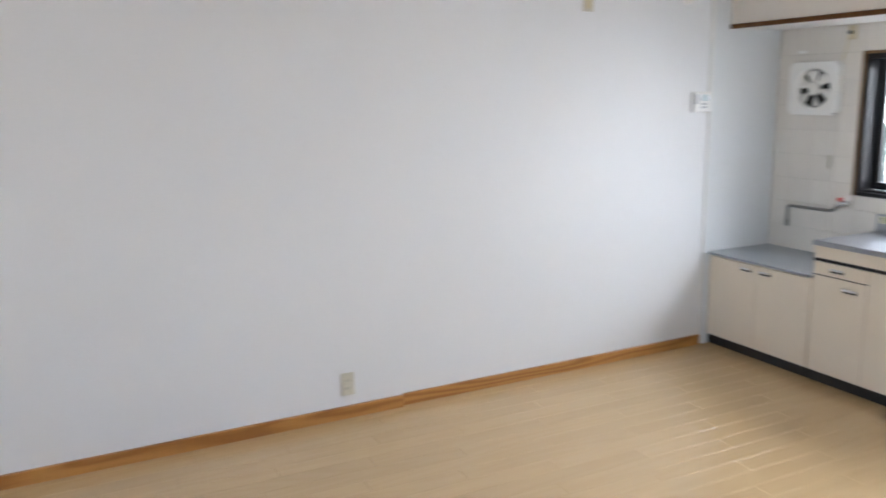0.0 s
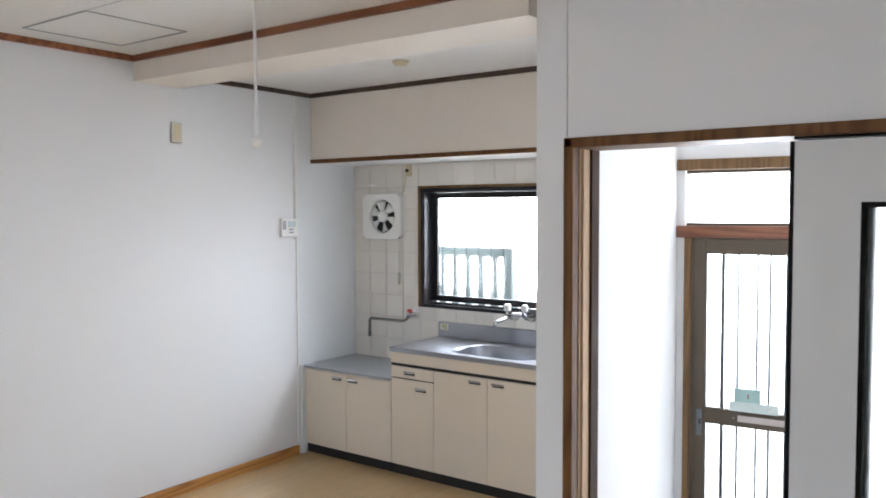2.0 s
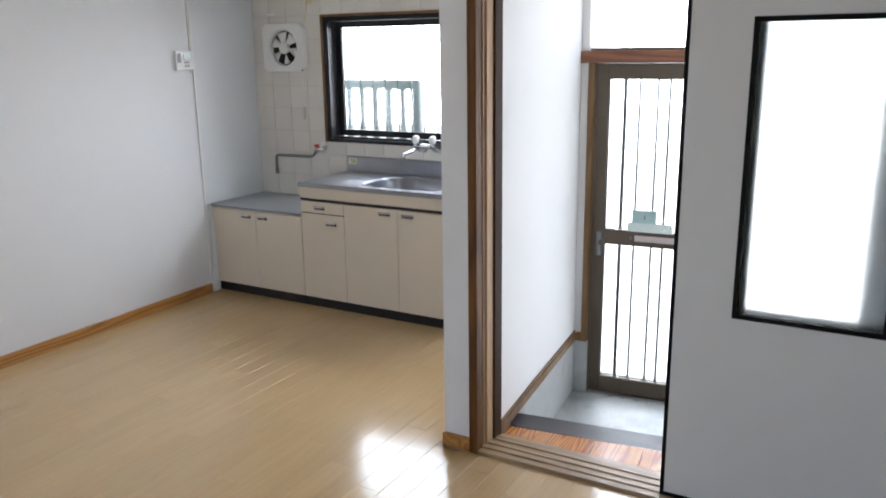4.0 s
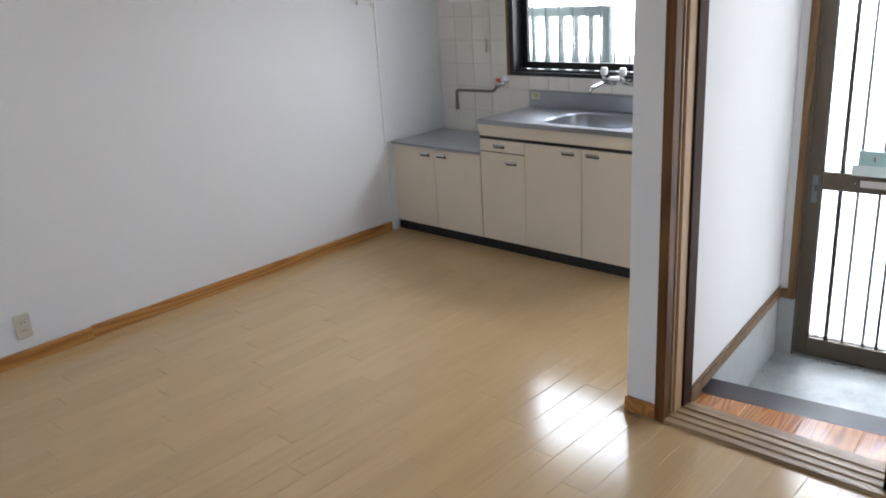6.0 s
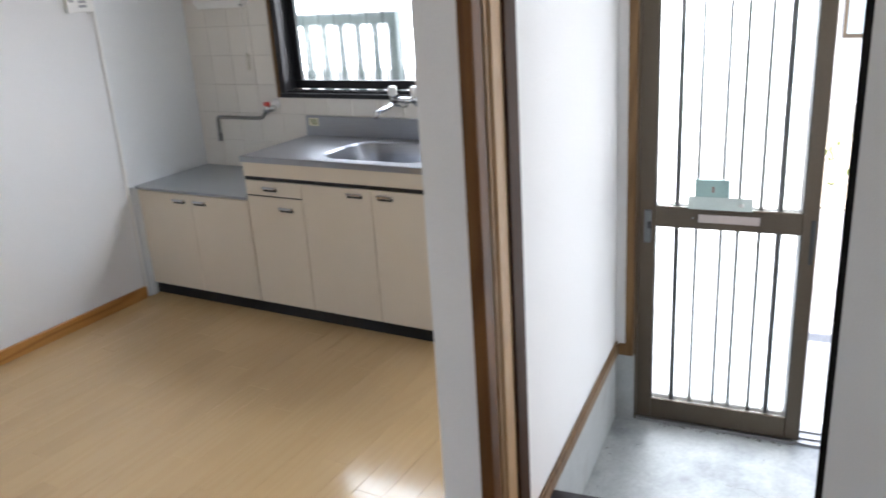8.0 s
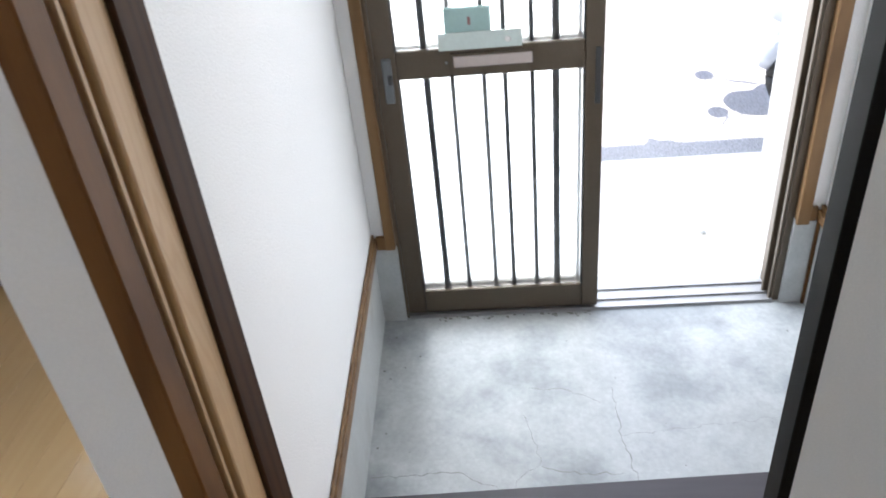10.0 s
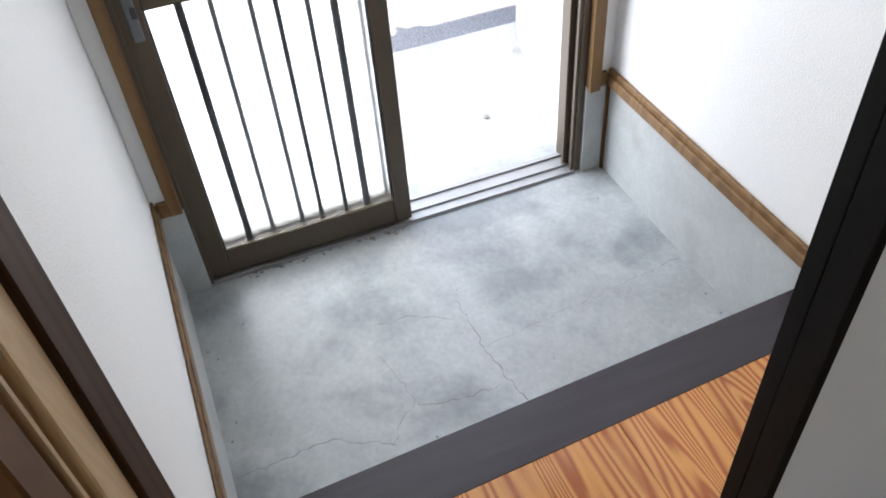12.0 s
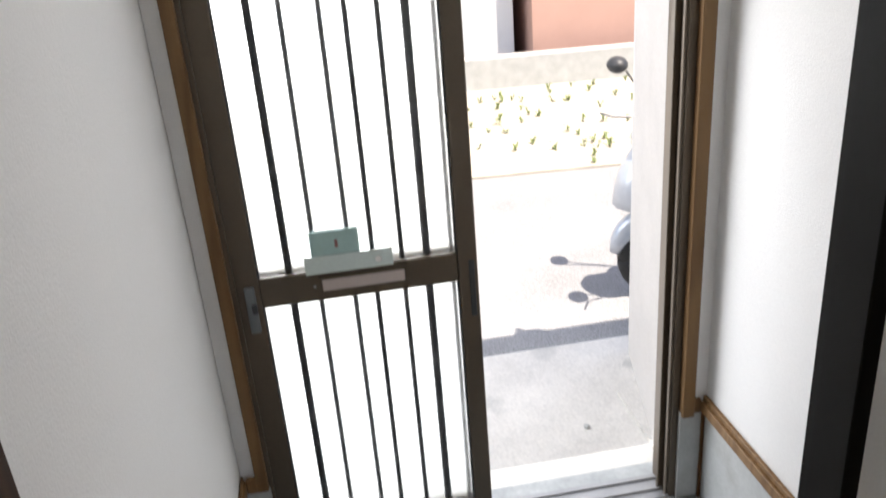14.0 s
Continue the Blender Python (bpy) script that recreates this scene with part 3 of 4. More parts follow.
part("threshold", boxes(((DP - 0.016, -0.24, GZ), (DP + 0.11, 0.976, GZ + 0.003)), ((DP - 0.012, -0.24, GZ + 0.003), (DP - 0.006, 0.976, GZ + 0.010)), ((DP + 0.031, -0.24, GZ + 0.003), (DP + 0.037, 0.976, GZ + 0.010)), ((DP + 0.085, -0.24, GZ + 0.003), (DP + 0.091, 0.976, GZ + 0.010))), ALU, ef, "worn aluminium track")
in_hall(ef)


def entrance_leaf(x0, x1, y0, y1, py0, py1, bars, label, plate):
    d = thing("entrance_door", ((x0 + x1) / 2, (y0 + y1) / 2, GZ + 0.012), label, "door", "entrance door leaves")
    z0, z1 = GZ + 0.011, 1.497
    zs = (-0.212, 0.549, 0.633, 1.417)
    for a, b in ((y0, py0), (py1, y1)):
        part("stile", box((x0, a, z0), (x1, b, z1), 0.003), BROWN_ALU, d)
    for a, b in ((z0, zs[0]), (zs[1], zs[2]), (zs[3], z1)):
        part("rail", box((x0 + 0.002, py0, a), (x1 - 0.002, py1, b), 0.003), BROWN_ALU, d)
    xm = (x0 + x1) / 2
    for a, b in ((zs[0], zs[1]), (zs[2], zs[3])):
        p = part("pane", box((xm - 0.002, py0 - 0.008, a - 0.008), (xm + 0.002, py1 + 0.008, b + 0.008)), FROST, d, "frosted glass pane")
        p.visible_shadow = False
        for bead_y in (py0, py1 - 0.005):
            part("glazing_bead", box((x0 + 0.004, bead_y, a), (xm - 0.002, bead_y + 0.005, b)), DARK_PL, d)
        for y, w, gap in bars:
            part("bar", box((xm + gap, y - w / 2, a), (xm + gap + 0.006, y + w / 2, b), 0.001), BLACK_ALU, d)
    if plate:
        part("mail_slot_plate", boxes(((x0 - 0.005, 0.534, 0.578), (x0 + 0.004, 0.754, 0.611)), bevel=0.002), SLOT, d, "pale mail slot plate")
        part("mail_slot_rim", boxes(((x0 - 0.004, 0.526, 0.568), (x0 + 0.001, 0.762, 0.578)), ((x0 - 0.004, 0.526, 0.611), (x0 + 0.001, 0.762, 0.619)), ((x0 - 0.004, 0.526, 0.578), (x0 + 0.001, 0.534, 0.611)), ((x0 - 0.004, 0.754, 0.578), (x0 + 0.001, 0.762, 0.611))), BROWN_ALU, d)
        part("screw", lathe((x0 - 0.001, 0.774, 0.594), (-1, 0, 0), ((0.004, 0), (0.004, 0.002), (0.002, 0.003)), 10), ALU, d)
        lk = part("lock", box((x0 - 0.012, 0.930, 0.485), (x0 + 0.002, 0.956, 0.618), 0.003), LOCK, d, "grey lock case")
        part("lock_lever", box((x0 - 0.020, 0.929, 0.545), (x0 - 0.010, 0.942, 0.572), 0.002), DARK_PL, lk)
        part("finger_pull", box((x0 - 0.003, 0.344, 0.44), (x0 + 0.002, 0.360, 0.61), 0.002), DARK_PL, d)
    return in_hall(d)


entrance_leaf(DP, DP + 0.030, 0.335, 0.980, 0.388, 0.917, ((0.836, 0.019, 0.003), (0.763, 0.013, 0.008), (0.672, 0.013, 0.008), (0.612, 0.013, 0.003), (0.535, 0.013, 0.003), (0.468, 0.021, 0.006)), "bronze aluminium sliding entrance door with frosted panes and bars", True)
entrance_leaf(DP + 0.040, DP + 0.070, 0.345, 0.975, 0.378, 0.925, ((0.398, 0.012, -0.014),), "second entrance leaf stacked behind the first", False)
tray = thing("mail_tray", (DP, 0.675, 0.633), "pale plastic tray standing on the door's middle rail", "tray")
x = DP - 0.013
part("tray_front", boxes(((x, 0.562, 0.637), (x + 0.003, 0.792, 0.682)), ((x, 0.562, 0.633), (x + 0.022, 0.792, 0.637)), ((x + 0.003, 0.562, 0.637), (x + 0.022, 0.565, 0.676)), ((x + 0.003, 0.789, 0.637), (x + 0.022, 0.792, 0.676))), AQUA_PALE, tray)
part("tray_mark", lathe((x, 0.600, 0.655), (-1, 0, 0), ((0.009, 0), (0.009, 0.0008), (0.004, 0.001)), 12), WHITE_PL, tray)
in_hall(tray)
pack = thing("tissue_pack", (DP - 0.015, 0.71, 0.637), "aqua pocket pack with a small reddish mark in the tray", "packet")
part("pack_body", box((x + 0.006, 0.645, 0.6375), (x + 0.020, 0.772, 0.748), 0.005, 2), AQUA, pack)
part("pack_mark", box((x + 0.005, 0.700, 0.700), (x + 0.006, 0.708, 0.722)), PACK_INK, pack)
in_hall(pack)

# ---- kitchen ----
win = thing("window_1", (EX + 0.06, 2.15, 0.985), "black aluminium sliding kitchen window with figured glass and brown casing", "window", kind="structure")
WY0, WY1, WZ0, WZ1 = 1.235, 3.069, 0.985, 1.808
for lo, hi in (((WY0, WZ1 - 0.016), (WY1, WZ1)), ((WY1 - 0.017, WZ0), (WY1, WZ1 - 0.016)), ((WY0, WZ0), (WY0 + 0.017, WZ1 - 0.016))):
    part("casing", box((EX - 0.008, lo[0], lo[1]), (EX + 0.05, hi[0], hi[1]), 0.002), TRIM_LIGHT, win, "brown wooden casing")
part("window_frame", boxes(((EX - 0.004, WY0 + 0.017, WZ0), (EX + 0.14, WY1 - 0.017, WZ0 + 0.022)), ((EX, WY0 + 0.017, WZ1 - 0.045), (EX + 0.14, WY1 - 0.017, WZ1 - 0.016)),
                           ((EX, WY1 - 0.052, WZ0 + 0.022), (EX + 0.14, WY1 - 0.017, WZ1 - 0.045)), ((EX, WY0 + 0.017, WZ0 + 0.022), (EX + 0.14, WY0 + 0.052, WZ1 - 0.045)),
                           ((EX + 0.02, WY0 + 0.05, WZ0 + 0.022), (EX + 0.028, WY1 - 0.05, WZ0 + 0.034)), ((EX + 0.060, WY0 + 0.05, WZ0 + 0.022), (EX + 0.068, WY1 - 0.05, WZ0 + 0.034)), bevel=0.001), BLACK_ALU, win)
for x, a, b in ((EX + 0.085, 2.12, WY1 - 0.054), (EX + 0.048, WY0 + 0.054, 2.17)):
    sash = part("sash", boxes(((x, a, WZ0 + 0.036), (x + 0.028, b, WZ0 + 0.078)), ((x, a, WZ1 - 0.085), (x + 0.028, b, WZ1 - 0.046)), ((x, a, WZ0 + 0.078), (x + 0.028, a + 0.04, WZ1 - 0.085)), ((x, b - 0.045, WZ0 + 0.078), (x + 0.028, b, WZ1 - 0.085)), bevel=0.002), BLACK_ALU, win)
    p = part("pane", box((x + 0.012, a + 0.036, WZ0 + 0.074), (x + 0.016, b - 0.041, WZ1 - 0.081)), FROST_SOFT, sash, "figured glass pane")
    p.visible_shadow = False
part("latch", boxes(((EX + 0.030, 2.125, 1.36), (EX + 0.050, 2.150, 1.42)), ((EX + 0.022, 2.118, 1.38), (EX + 0.034, 2.158, 1.396)), bevel=0.003), DARK_PL, win)
grille = thing("window_grille", (EX + 0.17, 2.15, 1.0), "thin vertical bars outside the kitchen window", "grille")
for z in (1.03, 1.77):
    part("rail", box((EX + 0.190, 1.25, z - 0.012), (EX + 0.206, 3.06, z + 0.012)), FENCE, grille)
for i in range(18):
    part("bar", tube(((EX + 0.185, 1.30 + 0.1 * i, 1.0), (EX + 0.185, 1.30 + 0.1 * i, 1.80)), 0.0045, 8), FENCE, grille)

# cabinets
def handle(parent, y, z, w=0.074):
    h = part("handle", boxes(((3.676, y - w / 2, z - 0.006), (3.682, y + w / 2, z + 0.006)), ((3.682, y - w / 2, z - 0.005), (3.694, y - w / 2 + 0.008, z + 0.005)), ((3.682, y + w / 2 - 0.008, z - 0.005), (3.694, y + w / 2, z + 0.005)), bevel=0.0015), CHROME, parent, "small chrome bar handle")
    part("handle_shadow_plate", box((3.684, y - w / 2, z - 0.017), (3.6945, y + w / 2 - 0.002, z - 0.0055)), BLACK, h)
    return h


def cabinet(name, y0, y1, top, doors, label):
    c = thing(name, (3.95, (y0 + y1) / 2, 0), label, "cabinet", "kitchen units")
    part("body", boxes(((3.716, y0, 0.066), (EX - 0.004, y1, min(top, 0.60)))) if top < 0.7 else boxes(((3.716, y0, 0.066), (EX - 0.004, y1, 0.60)), ((3.716, y0, 0.60), (EX - 0.024, y0 + 0.018, top)),
                          ((3.716, y1 - 0.018, 0.60), (EX - 0.024, y1, top)), ((3.716, y0 + 0.018, 0.60), (3.734, y1 - 0.018, top))), CREAM, c)
    part("kick_board", box((3.722, y0 + 0.001, 0.0), (3.74, y1 - 0.001, 0.066)), KICK, c, "black recessed kick board")
    for kind, a, b, lo, hi, hy, hz in doors:
        d = part(kind, box((3.696, a + 0.0015, lo), (3.715, b - 0.0015, hi), 0.0015), CREAM, c)
        handle(d, hy, hz)
    return c


stove = cabinet("stove_base_cabinet", 2.890, 3.654, 0.585, (("door", 3.270, 3.654, 0.068, 0.578, 3.345, 0.549), ("door", 2.890, 3.270, 0.068, 0.578, 3.205, 0.549)), "low cream cabinet for a gas stove, grey metal top")
part("top", box((3.684, 2.889, 0.585), (EX - 0.003, 3.656, 0.601), 0.003), GAS_TOP, stove, "grey metal top with a thin bright edge")
part("top_edge", box((3.682, 2.890, 0.590), (3.6842, 3.655, 0.600)), STEEL, stove)
sinkc = cabinet("sink_cabinet", 1.785, 2.886, 0.772, (("drawer", 2.557, 2.886, 0.614, 0.683, 2.735, 0.655), ("door", 2.557, 2.886, 0.068, 0.608, 2.650, 0.562),
                                                    ("door", 2.175, 2.557, 0.068, 0.683, 2.258, 0.660), ("door", 1.785, 2.175, 0.068, 0.683, 2.100, 0.660)), "cream sink cabinet with drawer and doors, stainless top")
part("black_line", box((3.699, 1.786, 0.685), (3.7155, 2.885, 0.702)), BLACK, sinkc, "black finger groove")
part("drawer_gap", box((3.698, 2.5585, 0.6075), (3.7155, 2.8845, 0.6145)), BLACK, sinkc, "black line under the drawer")
part("apron", box((3.694, 1.785, 0.703), (3.7155, 2.886, 0.770), 0.002), CREAM, sinkc)


def sink_top():
    """Stainless top with an oval-cornered basin pressed into it and an upstand at the wall."""
    bm = bmesh.new()
    x0, x1, y0, y1 = 3.682, EX - 0.022, 1.782, 2.889
    cx, cy, hx, hy, r = 3.945, 2.225, 0.185, 0.285, 0.12
    n = 10
    ring = []
    for qx, qy, a0 in ((1, 1, 0), (-1, 1, 90), (-1, -1, 180), (1, -1, 270)):
        for k in range(n + 1):
            a = radians(a0 + 90 * k / n)
            ring.append((cx + qx * (hx - r) + r * math.cos(a), cy + qy * (hy - r) + r * math.sin(a)))
    m = len(ring)

    def outer(p):
        dx, dy = p[0] - cx, p[1] - cy
        s = min((x1 - cx) / dx if dx > 1e-6 else (x0 - cx) / dx if dx < -1e-6 else 1e9, (y1 - cy) / dy if dy > 1e-6 else (y0 - cy) / dy if dy < -1e-6 else 1e9)
        return cx + dx * s, cy + dy * s
    levels = [([outer(p) for p in ring], 0.772), ([outer(p) for p in ring], 0.797), ([((o[0] - cx) * 0.985 + cx, (o[1] - cy) * 0.985 + cy) for o in map(outer, ring)], 0.800)]
    for f, z in ((1.05, 0.7965), (1.0, 0.795), (0.97, 0.785), (0.94, 0.70), (0.91, 0.645), (0.82, 0.632), (0.2, 0.628)):
        levels.append(([((p[0] - cx) * f + cx, (p[1] - cy) * f + cy) for p in ring], z))
    rows = [[bm.verts.new((x, y, z)) for x, y in pts] for pts, z in levels]
    # the four true corners of the outline
    for a, b in zip(rows, rows[1:]):
        for k in range(m):
            bm.faces.new((a[k], a[(k + 1) % m], b[(k + 1) % m], b[k])).smooth = rows.index(a) > 2
    bm.faces.new(rows[-1])
    for row, inset in zip(rows[:3], (0, 0, 0.006)):
        for sx, sy in ((x1, y1), (x0, y1), (x0, y0), (x1, y0)):
            v = min(row, key=lambda w: (w.co.x - sx) ** 2 + (w.co.y - sy) ** 2)
            v.co.x, v.co.y = sx + (inset if sx == x0 else -inset), sy + (inset if sy == y0 else -inset)
    return bm


top = part("sink_top", sink_top(), STEEL, sinkc, "brushed stainless sink top with basin")
part("drain", lathe((3.945, 2.225, 0.627), (0, 0, 1), ((0.05, 0), (0.05, 0.004), (0.04, 0.006), (0.035, 0.003)), 20), CHROME, top)
part("upstand", box((EX - 0.022, 1.782, 0.780), (EX - 0.001, 2.889, 0.898), 0.003), STEEL, sinkc, "stainless upstand at the wall")
sticker = thing("sticker", (EX - 0.0225, 2.845, 0.87), "cream sticker with green lettering on the upstand", "sticker")
part("paper", box((EX - 0.0235, 2.805, 0.848), (EX - 0.0222, 2.868, 0.888)), PAPER, sticker)
for z in (0.878, 0.868, 0.858):
    part("text_bar", box((EX - 0.0243, 2.812, z - 0.003), (EX - 0.0233, 2.860 - (0.878 - z) * 0.6, z + 0.003)), INK, sticker)

tap = thing("wall_tap", (EX, 2.235, 0.96), "chrome two-handled wall tap over the sink", "tap")
for y in (2.295, 2.175):
    arm = part("valve_body", tube(((EX - 0.001, y, 0.972), (EX - 0.04, y, 0.972), (EX - 0.085, y, 0.985), (EX - 0.10, y, 1.0), (EX - 0.10, y, 1.02)), 0.016, 14, (1.6, 1.0, 1.0, 1.05, 1.1)), CHROME, tap)
    k = bmesh.new()
    add_tube(k, ((EX - 0.10, y, 1.02), (EX - 0.10, y, 1.028), (EX - 0.10, y, 1.055), (EX - 0.10, y, 1.064)), 0.021, 8, True, (0.7, 1.0, 1.0, 0.75))
    part("handle", k, WHITE_PL, arm, "clear white tap handle")
part("bridge", tube(((EX - 0.10, 2.285, 1.0), (EX - 0.10, 2.185, 1.0)), 0.014, 14), CHROME, tap)
part("spout", tube(((EX - 0.10, 2.285, 0.995), (EX - 0.14, 2.29, 0.975), (EX - 0.20, 2.295, 0.968), (EX - 0.235, 2.30, 0.962), (EX - 0.245, 2.30, 0.935)), 0.011, 12), CHROME, tap)

gas = thing("gas_cock", (EX, 3.10, 0.93), "gas cock with red lever and grey pipe on the wall", "gas valve")
part("wall_plate", lathe((EX, 3.085, 0.955), (-1, 0, 0), ((0.026, 0.0), (0.026, 0.006), (0.015, 0.010), (0.013, 0.035)), 16), WHITE_PL, gas)
part("cock", tube(((EX - 0.04, 3.065, 0.935), (EX - 0.045, 3.10, 0.935), (EX - 0.05, 3.125, 0.915)), 0.017, 12, (0.9, 1.2, 0.8)), CHROME, gas)
part("lever", box((EX - 0.075, 3.085, 0.950), (EX - 0.05, 3.115, 0.970), 0.004), RED, gas, "red lever")
part("pipe", tube(((EX - 0.05, 3.12, 0.915), (EX - 0.05, 3.15, 0.888), (EX - 0.05, 3.18, 0.882), (EX - 0.05, 3.455, 0.880), (EX - 0.05, 3.470, 0.874), (EX - 0.05, 3.474, 0.858), (EX - 0.05, 3.474, 0.752)), 0.0095, 12), HOSE, gas)
part("pipe_end", tube(((EX - 0.05, 3.474, 0.79), (EX - 0.05, 3.474, 0.75)), 0.0125, 12), HOSE, gas)

fan = thing("ventilation_fan", (EX, 3.363, 1.6), "white square ventilation fan with pull cord on the tiles", "fan")
FX = EX - 0.045
fb = bmesh.new()
cy, cz, fr = 3.363, 1.601, 0.122
outer_pts, inner_pts = [], []
for k in range(32):
    a = 2 * math.pi * (k + 0.5) / 32
    c, s2 = math.cos(a), math.sin(a)
    sc = 0.172 / max(abs(c), abs(s2))
    outer_pts.append((cy + c * sc, cz + s2 * sc * 0.157 / 0.172))
    inner_pts.append((cy + fr * c, cz + fr * s2))
rings = [[fb.verts.new((x, p[0], p[1])) for p in pts] for pts, x in ((outer_pts, EX - 0.001), (outer_pts, FX + 0.004), ([((y - cy) * 0.985 + cy, (z - cz) * 0.985 + cz) for y, z in outer_pts], FX),
                                                                   (inner_pts, FX), ([((y - cy) * 0.94 + cy, (z - cz) * 0.94 + cz) for y, z in inner_pts], FX + 0.012), ([((y - cy) * 0.94 + cy, (z - cz) * 0.94 + cz) for y, z in inner_pts], EX - 0.002))]
for a, b in zip(rings, rings[1:]):
    for k in range(32):
        fb.faces.new((a[k], a[(k + 1) % 32], b[(k + 1) % 32], b[k]))
part("housing", fb, WHITE_PL, fan)
part("dark_shaft", lathe((EX - 0.002, cy, cz), (-1, 0, 0), ((0.114, 0.0), (0.114, 0.002)), 32), BLACK, fan)
for i in range(6):
    a = radians(60 * i + 20)
    bl = bmesh.new()
    grid = []
    for j in range(5):
        r = 0.035 + 0.072 * j / 4
        row = []
        for k in range(4):
            w = (k / 3 - 0.5) * (0.55 + 0.12 * j / 4)
            row.append(bl.verts.new((FX + 0.020 + 0.022 * (k / 3 - 0.5), cy + r * math.cos(a + w), cz + r * math.sin(a + w))))
        grid.append(row)
    for ra, rb in zip(grid, grid[1:]):
        for k in range(3):
            bl.faces.new((ra[k], ra[k + 1], rb[k + 1], rb[k])).smooth = True
    ex = bmesh.ops.extrude_face_region(bl, geom=bl.faces[:])
    bmesh.ops.translate(bl, verts=[v for v in ex["geom"] if isinstance(v, bmesh.types.BMVert)], vec=(0.0025, 0, 0))
    part("blade", bl, WHITE_PL, fan)
part("hub", lathe((FX + 0.03, cy, cz), (-1, 0, 0), ((0.040, 0), (0.040, 0.018), (0.034, 0.026), (0.012, 0.029)), 24), WHITE_PL, fan)
part("pull_cord", tube(((FX + 0.02, 3.222, 1.446), (FX + 0.02, 3.222, 1.21)), 0.0014, 6), WHITE_PL, fan)
part("cord_grip", tube(((FX + 0.02, 3.222, 1.215), (FX + 0.02, 3.222, 1.205), (FX + 0.02, 3.222, 1.165), (FX + 0.02, 3.222, 1.13)), 0.010, 10, (0.4, 0.9, 1.0, 0.7)), IVORY, fan, "ivory cord grip")
part("switch_dot", box((FX - 0.002, 3.196, 1.452), (FX + 0.001, 3.206, 1.460)), BLACK, fan)
plug = thing("wall_socket", (EX, 3.143, 1.93), "yellowed wall socket with a short plugged cord", "socket")
part("plate", box((EX - 0.012, 3.122, 1.875), (EX - 0.001, 3.172, 1.955), 0.003), YELLOWED, plug)
part("plug", box((EX - 0.035, 3.138, 1.905), (EX - 0.012, 3.158, 1.925), 0.004), DARK_PL, plug)
part("cord", tube(((EX - 0.03, 3.148, 1.905), (EX - 0.03, 3.155, 1.875), (EX - 0.025, 3.165, 1.83), (EX - 0.015, 3.185, 1.79), (EX - 0.01, 3.195, 1.765)), 0.004, 8), YELLOWED, plug)
solid("putty_patch", box((EX - 0.003, 3.455, 1.812), (EX - 0.0005, 3.515, 1.828), 0.001), WHITE_PL, "small white putty patch on the tiles", "patch")
rose = thing("ceiling_socket", (3.217, 2.407, KZ), "yellowed lamp socket on the kitchen ceiling", "lamp socket")
part("base", lathe((3.217, 2.407, KZ), (0, 0, -1), ((0.045, 0), (0.045, 0.008), (0.036, 0.012), (0.034, 0.024), (0.02, 0.026)), 20), YELLOWED, rose)

# ---- room ----
WY = NY - 0.010
sw = thing("wall_switch", (2.716, WY, 2.09), "ivory cover plate high on the wall", "cover plate")
part("plate", box((2.681, WY - 0.009, 2.032), (2.751, WY - 0.0005, 2.148), 0.003), IVORY, sw)
part("insert", box((2.698, WY - 0.011, 2.048), (2.734, WY - 0.0085, 2.132), 0.001), YELLOWED, sw)
th = thing("control_panel", (3.565, NY, 1.53), "white heater control panel with small grey display", "control panel")
part("case", box((3.497, NY - 0.022, 1.472), (3.637, NY - 0.0005, 1.592), 0.004, 2), WHITE_PL, th)
part("display", box((3.555, NY - 0.0235, 1.538), (3.618, NY - 0.0215, 1.575), 0.001), SCREEN, th, "small grey display")
for z in (1.50, 1.52):
    part("button", box((3.56, NY - 0.0245, z - 0.006), (3.60, NY - 0.0215, z + 0.006), 0.001), GREY_PL, th)
part("side_label", box((3.505, NY - 0.0232, 1.52), (3.535, NY - 0.0218, 1.58)), GREY_PL, th)
part("cable", tube(((3.615, NY - 0.008, 1.473), (3.617, NY - 0.008, 1.460), (3.632, NY - 0.008, 1.455)), 0.004, 8), WHITE_PL, th)
cable = thing("cable_moulding", (3.632, NY, 2.0), "thin white cable from the control panel up the wall", "cable")
part("moulding", box((3.624, NY - 0.010, 1.592), (3.636, NY - 0.0005, KZ - 0.03), 0.002), WHITE_PL, cable)
OY = NY - 0.027
out = thing("wall_outlet", (1.25, OY - 0.014, 0.18), "ivory wall outlet plate above the baseboard", "outlet")
part("plate", box((1.214, OY - 0.022, 0.118), (1.284, OY - 0.0145, 0.236), 0.003), IVORY, out)
for z in (0.157, 0.198):
    s = part("socket", box((1.232, OY - 0.0245, z - 0.014), (1.266, OY - 0.0215, z + 0.014), 0.001), IVORY, out)
    for dx in (-0.007, 0.007):
        part("slit", box((1.249 + dx - 0.001, OY - 0.0255, z - 0.006), (1.249 + dx + 0.001, OY - 0.0243, z + 0.006)), BLACK, s)
cord = thing("lamp_pull_cord", (1.721, 1.818, CZ), "white pull cord with a round knob hanging from the ceiling", "pull cord")
part("cord", tube(((1.721, 1.818, CZ - 0.02), (1.721, 1.818, 1.886)), 0.0055, 8), WHITE_PL, cord)
part("knob", ball((1.721, 1.818, 1.876), 0.018, (1, 1, 0.95)), WHITE_PL, cord)
part("ceiling_base", lathe((1.721, 1.818, CZ), (0, 0, -1), ((0.05, 0), (0.05, 0.012), (0.03, 0.022), (0.01, 0.024)), 20), WHITE_PL, cord)
# unseen window, added as a reason for the light from the west
bw = thing("window_2", (-1.83, 0.9, 0.25), "wide aluminium window, unseen, added to let daylight in from behind", "window", kind="structure")
